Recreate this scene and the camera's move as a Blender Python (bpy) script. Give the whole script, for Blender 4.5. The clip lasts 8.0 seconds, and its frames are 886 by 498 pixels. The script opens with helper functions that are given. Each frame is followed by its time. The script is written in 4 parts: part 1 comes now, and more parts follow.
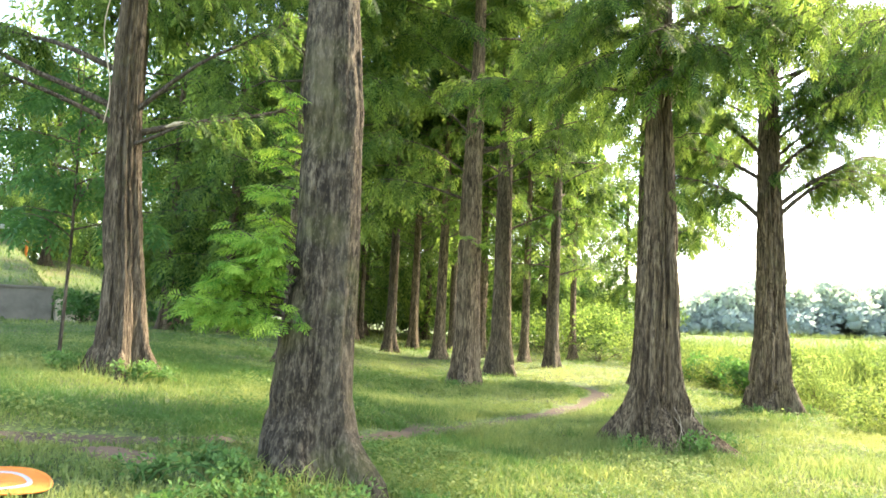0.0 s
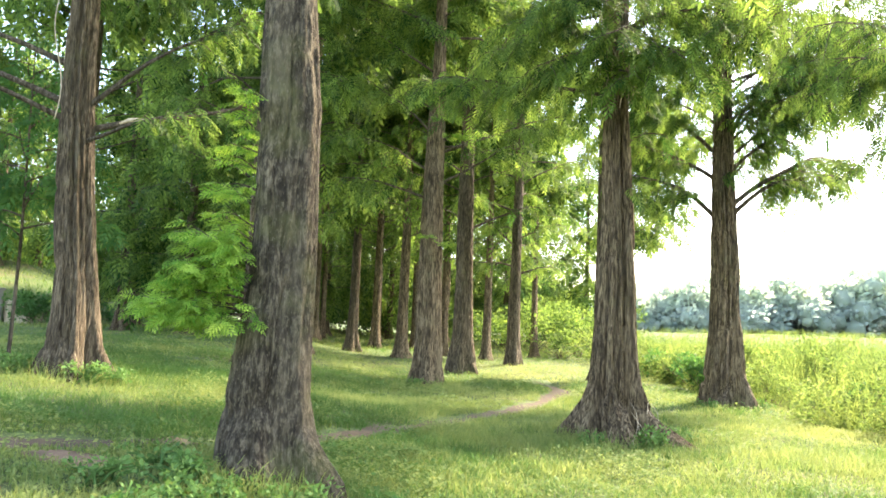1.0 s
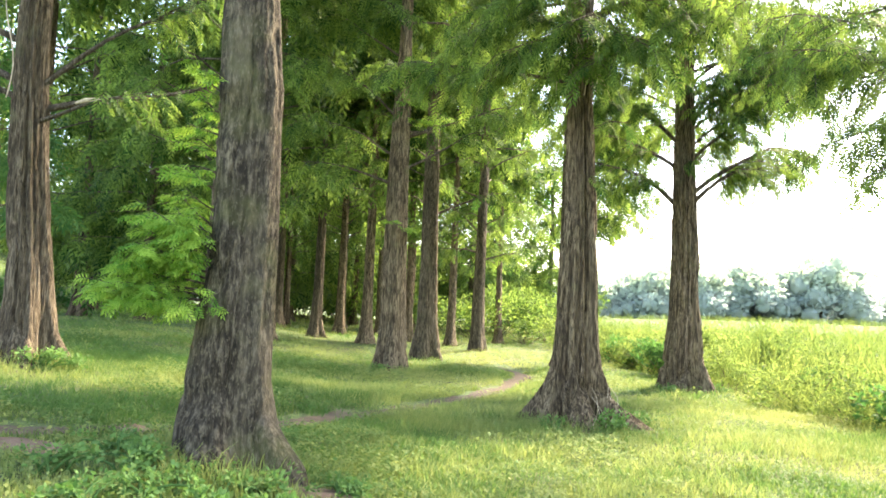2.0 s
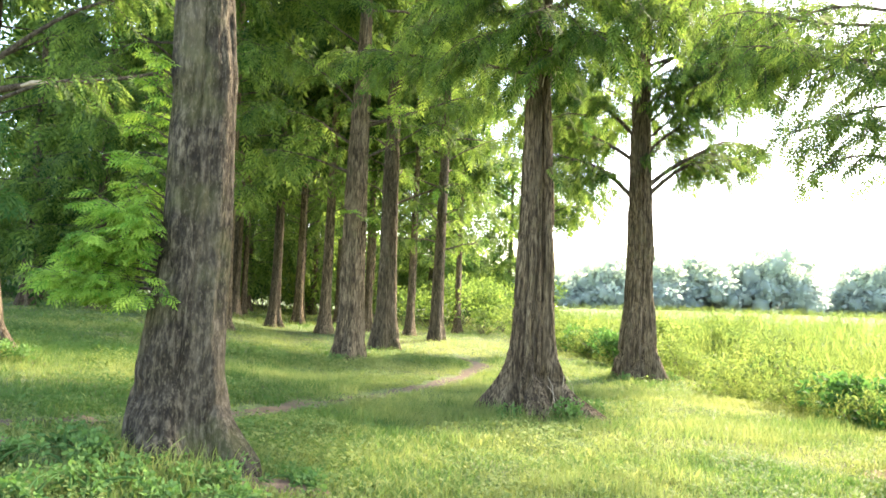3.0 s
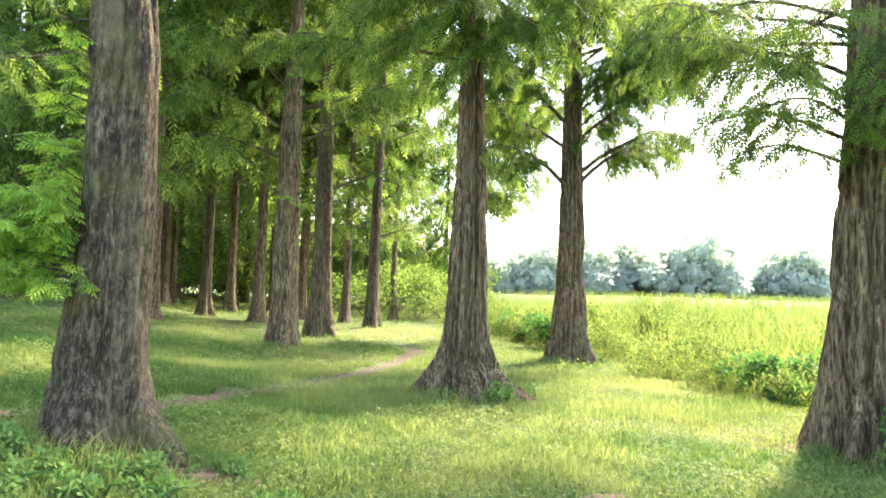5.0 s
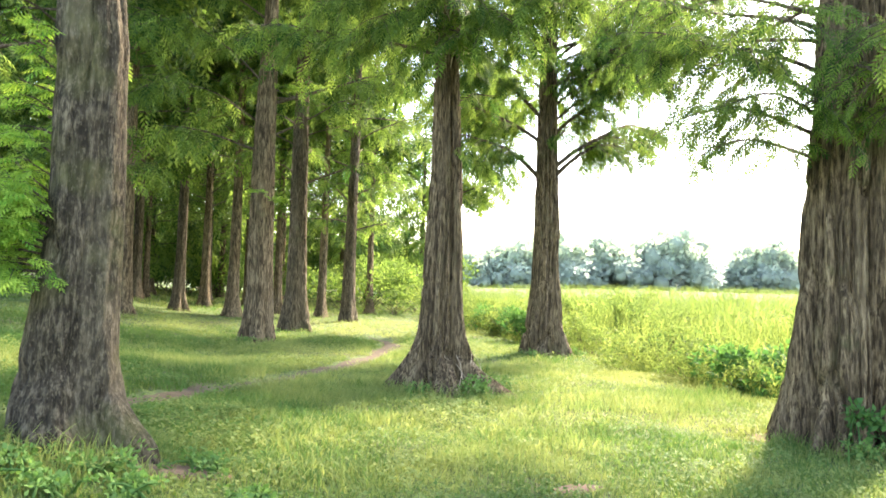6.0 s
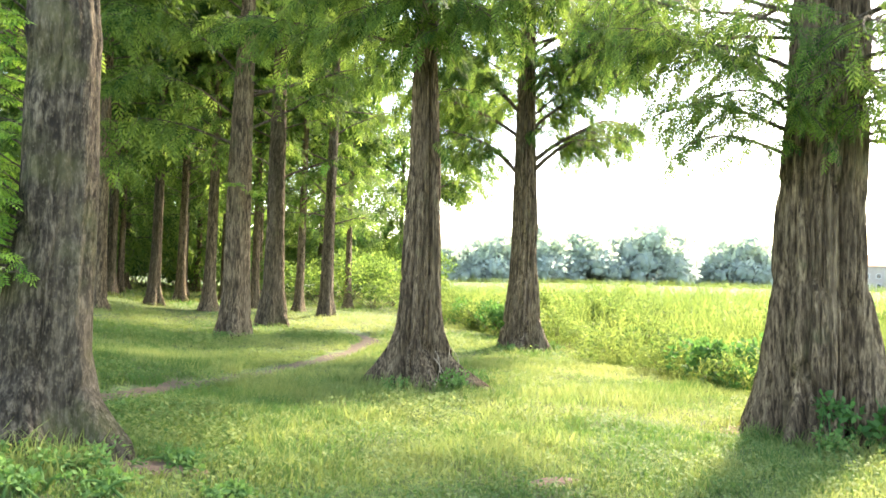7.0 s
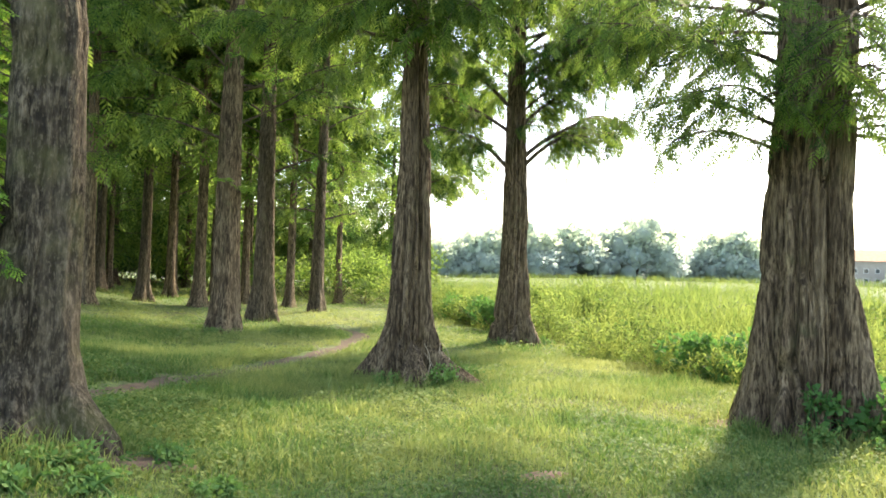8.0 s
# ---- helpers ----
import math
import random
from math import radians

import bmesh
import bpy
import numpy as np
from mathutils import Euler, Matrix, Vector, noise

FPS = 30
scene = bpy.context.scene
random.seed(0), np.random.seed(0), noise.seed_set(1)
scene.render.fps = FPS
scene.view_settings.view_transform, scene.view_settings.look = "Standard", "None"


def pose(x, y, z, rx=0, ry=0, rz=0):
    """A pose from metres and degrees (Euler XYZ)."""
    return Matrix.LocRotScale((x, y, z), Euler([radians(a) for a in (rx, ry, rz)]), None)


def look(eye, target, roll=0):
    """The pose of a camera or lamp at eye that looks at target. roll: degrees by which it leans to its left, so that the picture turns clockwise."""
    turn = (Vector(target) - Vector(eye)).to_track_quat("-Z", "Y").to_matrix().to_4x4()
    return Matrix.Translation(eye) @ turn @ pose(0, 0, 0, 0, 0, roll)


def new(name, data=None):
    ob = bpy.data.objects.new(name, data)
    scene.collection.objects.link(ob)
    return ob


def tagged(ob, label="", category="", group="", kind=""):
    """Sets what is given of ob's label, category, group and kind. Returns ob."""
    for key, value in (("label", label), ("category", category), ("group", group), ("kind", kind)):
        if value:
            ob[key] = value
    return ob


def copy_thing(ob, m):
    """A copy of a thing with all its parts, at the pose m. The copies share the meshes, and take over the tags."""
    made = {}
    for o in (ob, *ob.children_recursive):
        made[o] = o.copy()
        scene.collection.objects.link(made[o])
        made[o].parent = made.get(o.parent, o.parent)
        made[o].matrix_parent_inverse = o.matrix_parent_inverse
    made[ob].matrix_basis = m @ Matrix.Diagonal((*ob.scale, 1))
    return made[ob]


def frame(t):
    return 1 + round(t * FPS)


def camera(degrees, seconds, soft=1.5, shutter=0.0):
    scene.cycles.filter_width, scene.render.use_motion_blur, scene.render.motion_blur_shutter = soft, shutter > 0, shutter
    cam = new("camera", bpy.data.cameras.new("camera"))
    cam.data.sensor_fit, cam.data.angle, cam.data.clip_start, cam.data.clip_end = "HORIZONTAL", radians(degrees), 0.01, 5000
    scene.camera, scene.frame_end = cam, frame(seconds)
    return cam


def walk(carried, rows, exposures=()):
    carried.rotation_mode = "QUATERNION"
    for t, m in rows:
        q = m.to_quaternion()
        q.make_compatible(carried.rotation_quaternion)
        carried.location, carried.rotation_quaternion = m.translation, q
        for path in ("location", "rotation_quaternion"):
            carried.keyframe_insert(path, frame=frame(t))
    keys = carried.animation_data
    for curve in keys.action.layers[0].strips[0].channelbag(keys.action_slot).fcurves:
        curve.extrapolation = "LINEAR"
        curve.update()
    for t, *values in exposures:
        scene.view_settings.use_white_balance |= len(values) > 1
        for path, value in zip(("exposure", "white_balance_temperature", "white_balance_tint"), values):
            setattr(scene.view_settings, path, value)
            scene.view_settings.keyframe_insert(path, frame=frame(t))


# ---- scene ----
cam = camera(63.9, 8.0, soft=1.7)
PATH = [
    (0, (-0.272, 1.228, 1.218), (-0.093, 3.211, 1.415), 2.5),
    (0.5, (-0.258, 1.216, 1.216), (-0.03, 3.193, 1.414), 2.2),
    (1, (-0.243, 1.212, 1.214), (0.039, 3.182, 1.412), 2.1),
    (1.5, (-0.235, 1.215, 1.211), (0.094, 3.179, 1.391), 2.1),
    (3, (-0.202, 1.206, 1.211), (0.287, 3.141, 1.35), 2.3),
    (3.5, (-0.193, 1.202, 1.209), (0.349, 3.123, 1.337), 2.1),
    (4, (-0.186, 1.195, 1.21), (0.402, 3.102, 1.341), 2.1),
    (4.5, (-0.179, 1.194, 1.207), (0.448, 3.089, 1.327), 2.0),
    (6, (-0.155, 1.186, 1.204), (0.568, 3.048, 1.297), 1.7),
    (6.5, (-0.151, 1.181, 1.203), (0.603, 3.031, 1.29), 1.7),
    (7, (-0.15, 1.185, 1.204), (0.629, 3.025, 1.283), 1.7),
    (7.5, (-0.144, 1.182, 1.199), (0.648, 3.017, 1.271), 1.7),
    (8, (-0.142, 1.184, 1.2), (0.661, 3.014, 1.267), 1.6),
]
walk(cam, [(t, look(eye, target, roll)) for t, eye, target, roll in PATH],
     exposures=((0.0, 3.0, 8000, 11), (7.6, 3.0, 8000, 11), (8.0, 2.35, 8000, 11)))

# ---- world, sun, exposure ----
SUN_AZ, SUN_EL = 60.0, 42.0          # degrees to the right of +y, and above the horizon
world = bpy.data.worlds.new("world")
scene.world = world
world.use_nodes = True
wn = world.node_tree.nodes
sky = wn.new("ShaderNodeTexSky")
sky.sky_type = "NISHITA"
sky.sun_disc = False
sky.sun_elevation = radians(SUN_EL)
sky.sun_rotation = radians(SUN_AZ)
sky.dust_density = 1.0
sky.air_density = 1.0
sky.ozone_density = 1.0
world.node_tree.links.new(sky.outputs[0], wn["Background"].inputs[0])
wn["Background"].inputs[1].default_value = 0.15
sun = new("sun", bpy.data.lights.new("sun", "SUN"))
sun.data.energy = 3.0
sun.data.angle = radians(5.5)
sun.data.color = (1.0, 0.93, 0.8)
sd = Vector((math.sin(radians(SUN_AZ)) * math.cos(radians(SUN_EL)), math.cos(radians(SUN_AZ)) * math.cos(radians(SUN_EL)), math.sin(radians(SUN_EL))))
sun.matrix_world = look(sd * 60, (0, 0, 0))

rng = np.random.default_rng(7)


# ---- small tools ----
def smooth(a):
    a = np.clip(a, 0, 1)
    return a * a * (3 - 2 * a)


def hashed(i, j, seed):
    h = (i.astype(np.int64) * 374761393 + j.astype(np.int64) * 668265263 + seed * 982451653) & 0x7FFFFFFF
    h = ((h ^ (h >> 13)) * 1274126177) & 0x7FFFFFFF
    return ((h ^ (h >> 16)) & 0xFFFFF) / float(0xFFFFF)


def vnoise(x, y, seed=0):
    """Smooth noise in the plane, 0 to 1, one cell a unit."""
    x, y = np.asarray(x, float), np.asarray(y, float)
    i, j = np.floor(x), np.floor(y)
    u, v = smooth(x - i), smooth(y - j)
    i, j = i.astype(np.int64), j.astype(np.int64)
    a, b = hashed(i, j, seed), hashed(i + 1, j, seed)
    c, d = hashed(i, j + 1, seed), hashed(i + 1, j + 1, seed)
    return (a * (1 - u) + b * u) * (1 - v) + (c * (1 - u) + d * u) * v


def mesh_np(name, verts, faces, material, tint=None, shade_smooth=False):
    """A mesh from arrays: verts (n, 3), faces (m, 3 or 4), tint (n,) a number for each vertex."""
    verts, faces = np.asarray(verts, np.float32), np.asarray(faces, np.int32)
    me = bpy.data.meshes.new(name)
    k = faces.shape[1]
    me.vertices.add(len(verts))
    me.vertices.foreach_set("co", verts.ravel())
    me.loops.add(faces.size)
    me.loops.foreach_set("vertex_index", faces.ravel())
    me.polygons.add(len(faces))
    me.polygons.foreach_set("loop_start", np.arange(0, faces.size, k, dtype=np.int32))
    if shade_smooth:
        me.polygons.foreach_set("use_smooth", np.ones(len(faces), bool))
    if tint is not None:
        me.attributes.new("tint", "FLOAT", "POINT").data.foreach_set("value", np.asarray(tint, np.float32))
    me.update(calc_edges=True)
    me.materials.append(material)
    return me


def part(name, data, material, parent, label=""):
    """Links a bmesh or a mesh as one object under a thing or a part."""
    if isinstance(data, bmesh.types.BMesh):
        me = bpy.data.meshes.new(name)
        data.to_mesh(me)
        data.free()
        me.materials.append(material)
        data = me
    ob = new(name, data)
    ob.parent = parent
    return tagged(ob, label)


def thing(name, place, label, category, group="", kind=""):
    ob = new(name)
    ob.location = place
    return tagged(ob, label, category, group, kind)


def box(bm, x0, y0, z0, x1, y1, z1, bevel=0.0):
    made = bmesh.ops.create_cube(bm, size=1, matrix=Matrix.Translation(((x0 + x1) / 2, (y0 + y1) / 2, (z0 + z1) / 2)) @ Matrix.Diagonal((x1 - x0, y1 - y0, z1 - z0, 1)))
    if bevel:
        edges = {e for v in made["verts"] for e in v.link_edges}
        bmesh.ops.bevel(bm, geom=list(edges), offset=bevel, segments=2, affect="EDGES")
    return bm


# ---- materials ----
def shader(name):
    m = bpy.data.materials.new(name)
    m.use_nodes = True
    nt = m.node_tree
    return m, nt, nt.nodes["Principled BSDF"], nt.nodes["Material Output"]


def node(nt, kind, **values):
    n = nt.nodes.new(kind)
    for key, value in values.items():
        if isinstance(key, str) and key in n.inputs:
            n.inputs[key].default_value = value
    return n


def ramp(nt, source, stops):
    r = nt.nodes.new("ShaderNodeValToRGB")
    e = r.color_ramp.elements
    e[0].position, e[0].color = stops[0][0], (*stops[0][1], 1)
    e[1].position, e[1].color = stops[-1][0], (*stops[-1][1], 1)
    for p, c in stops[1:-1]:
        x = e.new(p)
        x.color = (*c, 1)
    nt.links.new(source, r.inputs[0])
    return r.outputs[0]


def stretched(nt, scale):
    c, mp = nt.nodes.new("ShaderNodeTexCoord"), nt.nodes.new("ShaderNodeMapping")
    mp.inputs["Scale"].default_value = scale
    nt.links.new(c.outputs["Object"], mp.inputs["Vector"])
    return mp.outputs[0]


def noise_of(nt, scale, detail=5, vector=None, rough=0.6):
    n = node(nt, "ShaderNodeTexNoise", Scale=scale, Detail=detail, Roughness=rough)
    nt.links.new(vector if vector is not None else stretched(nt, (1, 1, 1)), n.inputs["Vector"])
    return n.outputs["Fac"]


def blend(nt, fac, a, b, kind="MIX"):
    m = nt.nodes.new("ShaderNodeMix")
    m.data_type, m.blend_type = "RGBA", kind
    for value, socket in ((fac, m.inputs[0]), (a, m.inputs[6]), (b, m.inputs[7])):
        if isinstance(value, (int, float)):
            socket.default_value = value
        elif isinstance(value, tuple):
            socket.default_value = (*value, 1)
        else:
            nt.links.new(value, socket)
    return m.outputs[2]


def bump(nt, bsdf, height, strength, distance):
    b = node(nt, "ShaderNodeBump", Strength=strength, Distance=distance)
    nt.links.new(height, b.inputs["Height"])
    nt.links.new(b.outputs[0], bsdf.inputs["Normal"])


def bark_material(name, dark, mid, light, moss, moss_at, fine=1.0, along=6.5, blotch=1.3, flecks=0.0, furrow=0.9, relief=1.0, strips=0.35):
    m, nt, bsdf, _ = shader(name)
    fibre = noise_of(nt, 1.0, 6, stretched(nt, (46 * fine, 46 * fine, along)), 0.65)
    plate = noise_of(nt, 1.0, 4, stretched(nt, (9 + blotch, 9 + blotch, blotch)))
    patch = noise_of(nt, 2.3, 4)
    col = ramp(nt, fibre, [(0.4, dark), (0.5, mid), (0.61, light)])
    fine_f = noise_of(nt, 1.0, 4, stretched(nt, (130, 130, 9)), 0.7)
    col = blend(nt, ramp(nt, fine_f, [(0.4, (0.55, 0.55, 0.55)), (0.52, (0, 0, 0))]), col, dark)
    col = blend(nt, ramp(nt, plate, [(0.38, (0, 0, 0)), (0.62, (1, 1, 1))]), blend(nt, 0.5, col, dark), col)
    streak = noise_of(nt, 1.0, 3, stretched(nt, (17, 17, 0.5 + 0.35 * along)), 0.55)
    col = blend(nt, ramp(nt, streak, [(0.38, (furrow, furrow, furrow)), (0.47, (0, 0, 0))]), col, dark)
    col = blend(nt, ramp(nt, patch, [(moss_at, (0, 0, 0)), (moss_at + 0.16, (1, 1, 1))]), col, blend(nt, 0.55, col, moss))
    broad = noise_of(nt, 1.0, 4, stretched(nt, (6.5, 6.5, 0.75)), 0.6)
    col = blend(nt, ramp(nt, broad, [(0.34, (strips, strips, strips)), (0.5, (0, 0, 0))]), col, blend(nt, 0.5, col, dark))
    col = blend(nt, ramp(nt, broad, [(0.52, (0, 0, 0)), (0.68, (strips * 0.7, strips * 0.7, strips * 0.7))]), col, light)
    if flecks:
        spots = noise_of(nt, 1.0, 4, stretched(nt, (62, 62, 26)), 0.6)
        col = blend(nt, ramp(nt, spots, [(0.56, (0, 0, 0)), (0.66, (flecks, flecks, flecks))]), col, light)
    nt.links.new(col, bsdf.inputs["Base Color"])
    bsdf.inputs["Roughness"].default_value = 0.92
    bsdf.inputs["Specular IOR Level"].default_value = 0.2
    both = nt.nodes.new("ShaderNodeMath")
    both.operation = "ADD"
    nt.links.new(fibre, both.inputs[0])
    nt.links.new(streak, both.inputs[1])
    bump(nt, bsdf, both.outputs[0], relief, 0.04)
    return m


def leaf_material(name, deep, fresh, through_deep, through_fresh, share=0.5, rough=0.6):
    """Thin leaves: light is thrown back and let through; the tint of each spray runs from deep to fresh."""
    m, nt, bsdf, out = shader(name)
    a = nt.nodes.new("ShaderNodeAttribute")
    a.attribute_name = "tint"
    nt.links.new(blend(nt, a.outputs["Fac"], deep, fresh), bsdf.inputs["Base Color"])
    bsdf.inputs["Roughness"].default_value = rough
    bsdf.inputs["Specular IOR Level"].default_value = 0.15
    t = nt.nodes.new("ShaderNodeBsdfTranslucent")
    nt.links.new(blend(nt, a.outputs["Fac"], through_deep, through_fresh), t.inputs["Color"])
    mix = nt.nodes.new("ShaderNodeMixShader")
    mix.inputs[0].default_value = share
    nt.links.new(bsdf.outputs[0], mix.inputs[1])
    nt.links.new(t.outputs[0], mix.inputs[2])
    nt.links.new(mix.outputs[0], out.inputs["Surface"])
    return m


def plain_material(name, a, b, scale, rough=0.8, relief=0.0, metal=0.0):
    m, nt, bsdf, _ = shader(name)
    n = noise_of(nt, scale, 6)
    nt.links.new(ramp(nt, n, [(0.3, a), (0.7, b)]), bsdf.inputs["Base Color"])
    bsdf.inputs["Roughness"].default_value = rough
    bsdf.inputs["Metallic"].default_value = metal
    if relief:
        bump(nt, bsdf, n, 0.6, relief)
    return m


BARK = bark_material("redwood_bark", (0.038, 0.026, 0.018), (0.222, 0.16, 0.106), (0.385, 0.292, 0.196), (0.16, 0.165, 0.085), 0.58, furrow=0.7)
BARK_GREY = bark_material("grey_lichen_bark", (0.022, 0.017, 0.013), (0.08, 0.063, 0.046), (0.21, 0.172, 0.127), (0.12, 0.12, 0.05), 0.5, 0.75, 11.0, 1.4, 0.5, 0.55, 1.0, strips=0.4)
BARK_RED = bark_material("ruddy_bark", (0.038, 0.028, 0.02), (0.146, 0.11, 0.079), (0.27, 0.212, 0.155), (0.15, 0.16, 0.08), 0.58, furrow=0.65)
LIMB = bark_material("limb_bark", (0.05, 0.04, 0.03), (0.13, 0.1, 0.08), (0.24, 0.2, 0.16), (0.12, 0.14, 0.08), 0.6)
LEAF = leaf_material("redwood_leaf", (0.014, 0.046, 0.015), (0.105, 0.19, 0.048), (0.036, 0.11, 0.022), (0.36, 0.5, 0.1), 0.5)
# light green of young shoots, raised further to stand in for missing sunlight
LEAF_YOUNG_LIT = leaf_material("young_leaf_lit_tone", (0.075, 0.215, 0.032), (0.32, 0.48, 0.085), (0.15, 0.34, 0.04), (0.43, 0.58, 0.1), 0.42)
LEAF_WEED = leaf_material("weed_leaf", (0.085, 0.18, 0.055), (0.2, 0.33, 0.11), (0.08, 0.2, 0.04), (0.22, 0.37, 0.085), 0.4)
LEAF_COOL = leaf_material("broad_leaf", (0.04, 0.12, 0.04), (0.09, 0.2, 0.06), (0.06, 0.17, 0.04), (0.14, 0.3, 0.06), 0.4)
# pale blue-green with the haze of distance put into the leaf colour
LEAF_FAR_HAZE = leaf_material("distant_leaf_hazed", (0.42, 0.5, 0.48), (0.5, 0.58, 0.49), (0.42, 0.5, 0.47), (0.54, 0.62, 0.47), 0.6, 0.9)
GRASS = leaf_material("grass_blade", (0.07, 0.155, 0.048), (0.325, 0.362, 0.135), (0.105, 0.21, 0.045), (0.445, 0.47, 0.155), 0.45)
FIELD = leaf_material("field_weed", (0.034, 0.085, 0.022), (0.2, 0.26, 0.068), (0.08, 0.17, 0.034), (0.33, 0.395, 0.1), 0.5)
SOIL = plain_material("trodden_soil", (0.036, 0.024, 0.017), (0.115, 0.078, 0.054), 9.0, 0.95, 0.02)
EARTH = plain_material("reddish_earth", (0.095, 0.058, 0.042), (0.21, 0.135, 0.1), 9.0, 0.95, 0.02)
CONCRETE = plain_material("old_concrete", (0.13, 0.12, 0.105), (0.25, 0.23, 0.2), 1.6, 0.9, 0.01)
SAND = plain_material("pale_sandstone", (0.5, 0.42, 0.32), (0.62, 0.55, 0.44), 2.0, 0.9)
WHITE = plain_material("white_paint", (0.7, 0.7, 0.7), (0.82, 0.82, 0.8), 1.0, 0.6)
ORANGE = plain_material("orange_fabric", (0.75, 0.2, 0.03), (0.85, 0.27, 0.05), 14.0, 0.7, 0.003)
PALE_GREY = plain_material("pale_grey_print", (0.4, 0.38, 0.42), (0.5, 0.48, 0.52), 20.0, 0.7)
TILE = plain_material("roof_tile", (0.42, 0.2, 0.13), (0.55, 0.3, 0.2), 1.4, 0.85, 0.02)
RENDER_WALL = plain_material("house_plaster", (0.3, 0.27, 0.25), (0.38, 0.34, 0.31), 0.6, 0.9)
GLASS_DARK = plain_material("window_glass", (0.05, 0.06, 0.07), (0.08, 0.09, 0.1), 1.0, 0.1)

m, nt, bsdf, _ = shader("turf")
big, fine_n = noise_of(nt, 0.7, 6), noise_of(nt, 22.0, 6)
turf = ramp(nt, fine_n, [(0.3, (0.03, 0.048, 0.016)), (0.5, (0.065, 0.105, 0.03)), (0.7, (0.13, 0.19, 0.05))])
turf = blend(nt, ramp(nt, big, [(0.5, (0, 0, 0)), (0.72, (0.8, 0.8, 0.8))]), turf, (0.14, 0.105, 0.065))
nt.links.new(turf, bsdf.inputs["Base Color"])
bsdf.inputs["Roughness"].default_value = 0.95
bump(nt, bsdf, fine_n, 0.8, 0.03)
TURF = m


# ---- ground ----
EDGE_Y = (-60.0, 0.0, 3.0, 5.6, 6.8, 7.6, 8.4, 9.4, 11.8, 14.0, 17.0, 21.0, 26.0, 34.0, 60.0, 200.0)
EDGE_X = (8.5, 7.6, 7.0, 6.35, 6.1, 5.95, 5.75, 5.95, 6.75, 6.9, 6.9, 7.5, 8.8, 11.0, 17.0, 50.0)
PATH_X = (-4.2, -2.6, -1.2, -0.28, 0.6, 1.6, 2.4, 3.15, 3.75, 4.0, 4.05)
PATH_Y = (4.9, 5.7, 6.7, 7.93, 9.15, 10.4, 11.3, 12.5, 13.6, 14.7, 16.4)
WALL_AT, WALL_ALONG, WALL_OUT = np.array((-13.38, 27.85)), np.array((0.82, 0.573)), np.array((-0.573, 0.82))


def edge_x(y):
    return np.interp(y, EDGE_Y, EDGE_X) + 0.35 * (vnoise(np.asarray(y) * 0.9, 0 * np.asarray(y), 5) - 0.5)


def path_far(x, y):
    """Distance from the middle of the trodden path."""
    x, y = np.asarray(x, float), np.asarray(y, float)
    best = np.full(x.shape, 1e9)
    for a, b, c, d in zip(PATH_X[:-1], PATH_Y[:-1], PATH_X[1:], PATH_Y[1:]):
        l2 = (c - a) ** 2 + (d - b) ** 2
        k = np.clip(((x - a) * (c - a) + (y - b) * (d - b)) / l2, 0, 1)
        best = np.minimum(best, np.hypot(x - a - k * (c - a), y - b - k * (d - b)))
    return best


def gz(x, y):
    x, y = np.asarray(x, float), np.asarray(y, float)
    z = 0.5 * smooth((1.5 - x) / 5.5)
    z = z + 0.07 * np.exp(-((x + 0.6) ** 2 + (y - 5.75) ** 2) / 0.5)
    z = z - 0.4 * smooth((x - edge_x(y)) / 1.3)
    z = z + 0.9 * smooth((x - edge_x(y) - 12) / 70)
    far = np.clip(np.hypot(x, y) / 30, 1, 4)
    z = z + (0.05 * (vnoise(x * 0.8, y * 0.8, 1) - 0.5) + 0.025 * (vnoise(x * 2.6, y * 2.6, 2) - 0.5)) * np.where(x > edge_x(y) + 1, far, 1)
    z = z - 0.035 * smooth(1 - path_far(x, y) / 0.45)
    u = (x - WALL_AT[0]) * WALL_ALONG[0] + (y - WALL_AT[1]) * WALL_ALONG[1]
    d = (x - WALL_AT[0]) * WALL_OUT[0] + (y - WALL_AT[1]) * WALL_OUT[1]
    step = smooth((d - 0.05) / 0.3) * smooth((2.2 - u) / 1.0)
    slope = np.clip(d, 0, 9.5) * 0.29 * smooth((15 - u) / 12)
    return z + 1.15 * step + slope


def axis(parts):
    out = []
    for a, b, n in parts:
        out += list(np.linspace(a, b, n, endpoint=False))
    return np.array(out + [parts[-1][1]])


gx = axis([(-2500, -300, 8), (-300, -60, 14), (-60, -22, 30), (-22, -6, 50), (-6, 9, 70), (9, 25, 40), (25, 80, 36), (80, 300, 16), (300, 2500, 8)])
gy = axis([(-2500, -200, 8), (-200, -30, 14), (-30, 0, 30), (0, 18, 84), (18, 45, 48), (45, 120, 40), (120, 300, 16), (300, 2500, 8)])
GX, GY = np.meshgrid(gx, gy)
nx, ny = len(gx), len(gy)
idx = np.arange(nx * ny).reshape(ny, nx)
quads = np.stack([idx[:-1, :-1], idx[:-1, 1:], idx[1:, 1:], idx[1:, :-1]], -1).reshape(-1, 4)
ground = new("ground", mesh_np("ground", np.stack([GX, GY, gz(GX, GY)], -1).reshape(-1, 3), quads, TURF, shade_smooth=True))
tagged(ground, "uneven green turf under the trees, rising gently to a bank", "ground", kind="structure")

# the trodden path: a ribbon with ragged edges, just over the turf
along = np.interp(np.linspace(0, 1, 260), np.linspace(0, 1, len(PATH_X)), PATH_X), np.interp(np.linspace(0, 1, 260), np.linspace(0, 1, len(PATH_Y)), PATH_Y)
for _ in range(12):
    along = tuple(np.r_[a[0], (a[:-2] + a[1:-1] + a[2:]) / 3, a[-1]] for a in along)
tx, ty = np.gradient(along[0]), np.gradient(along[1])
tl = np.hypot(tx, ty)
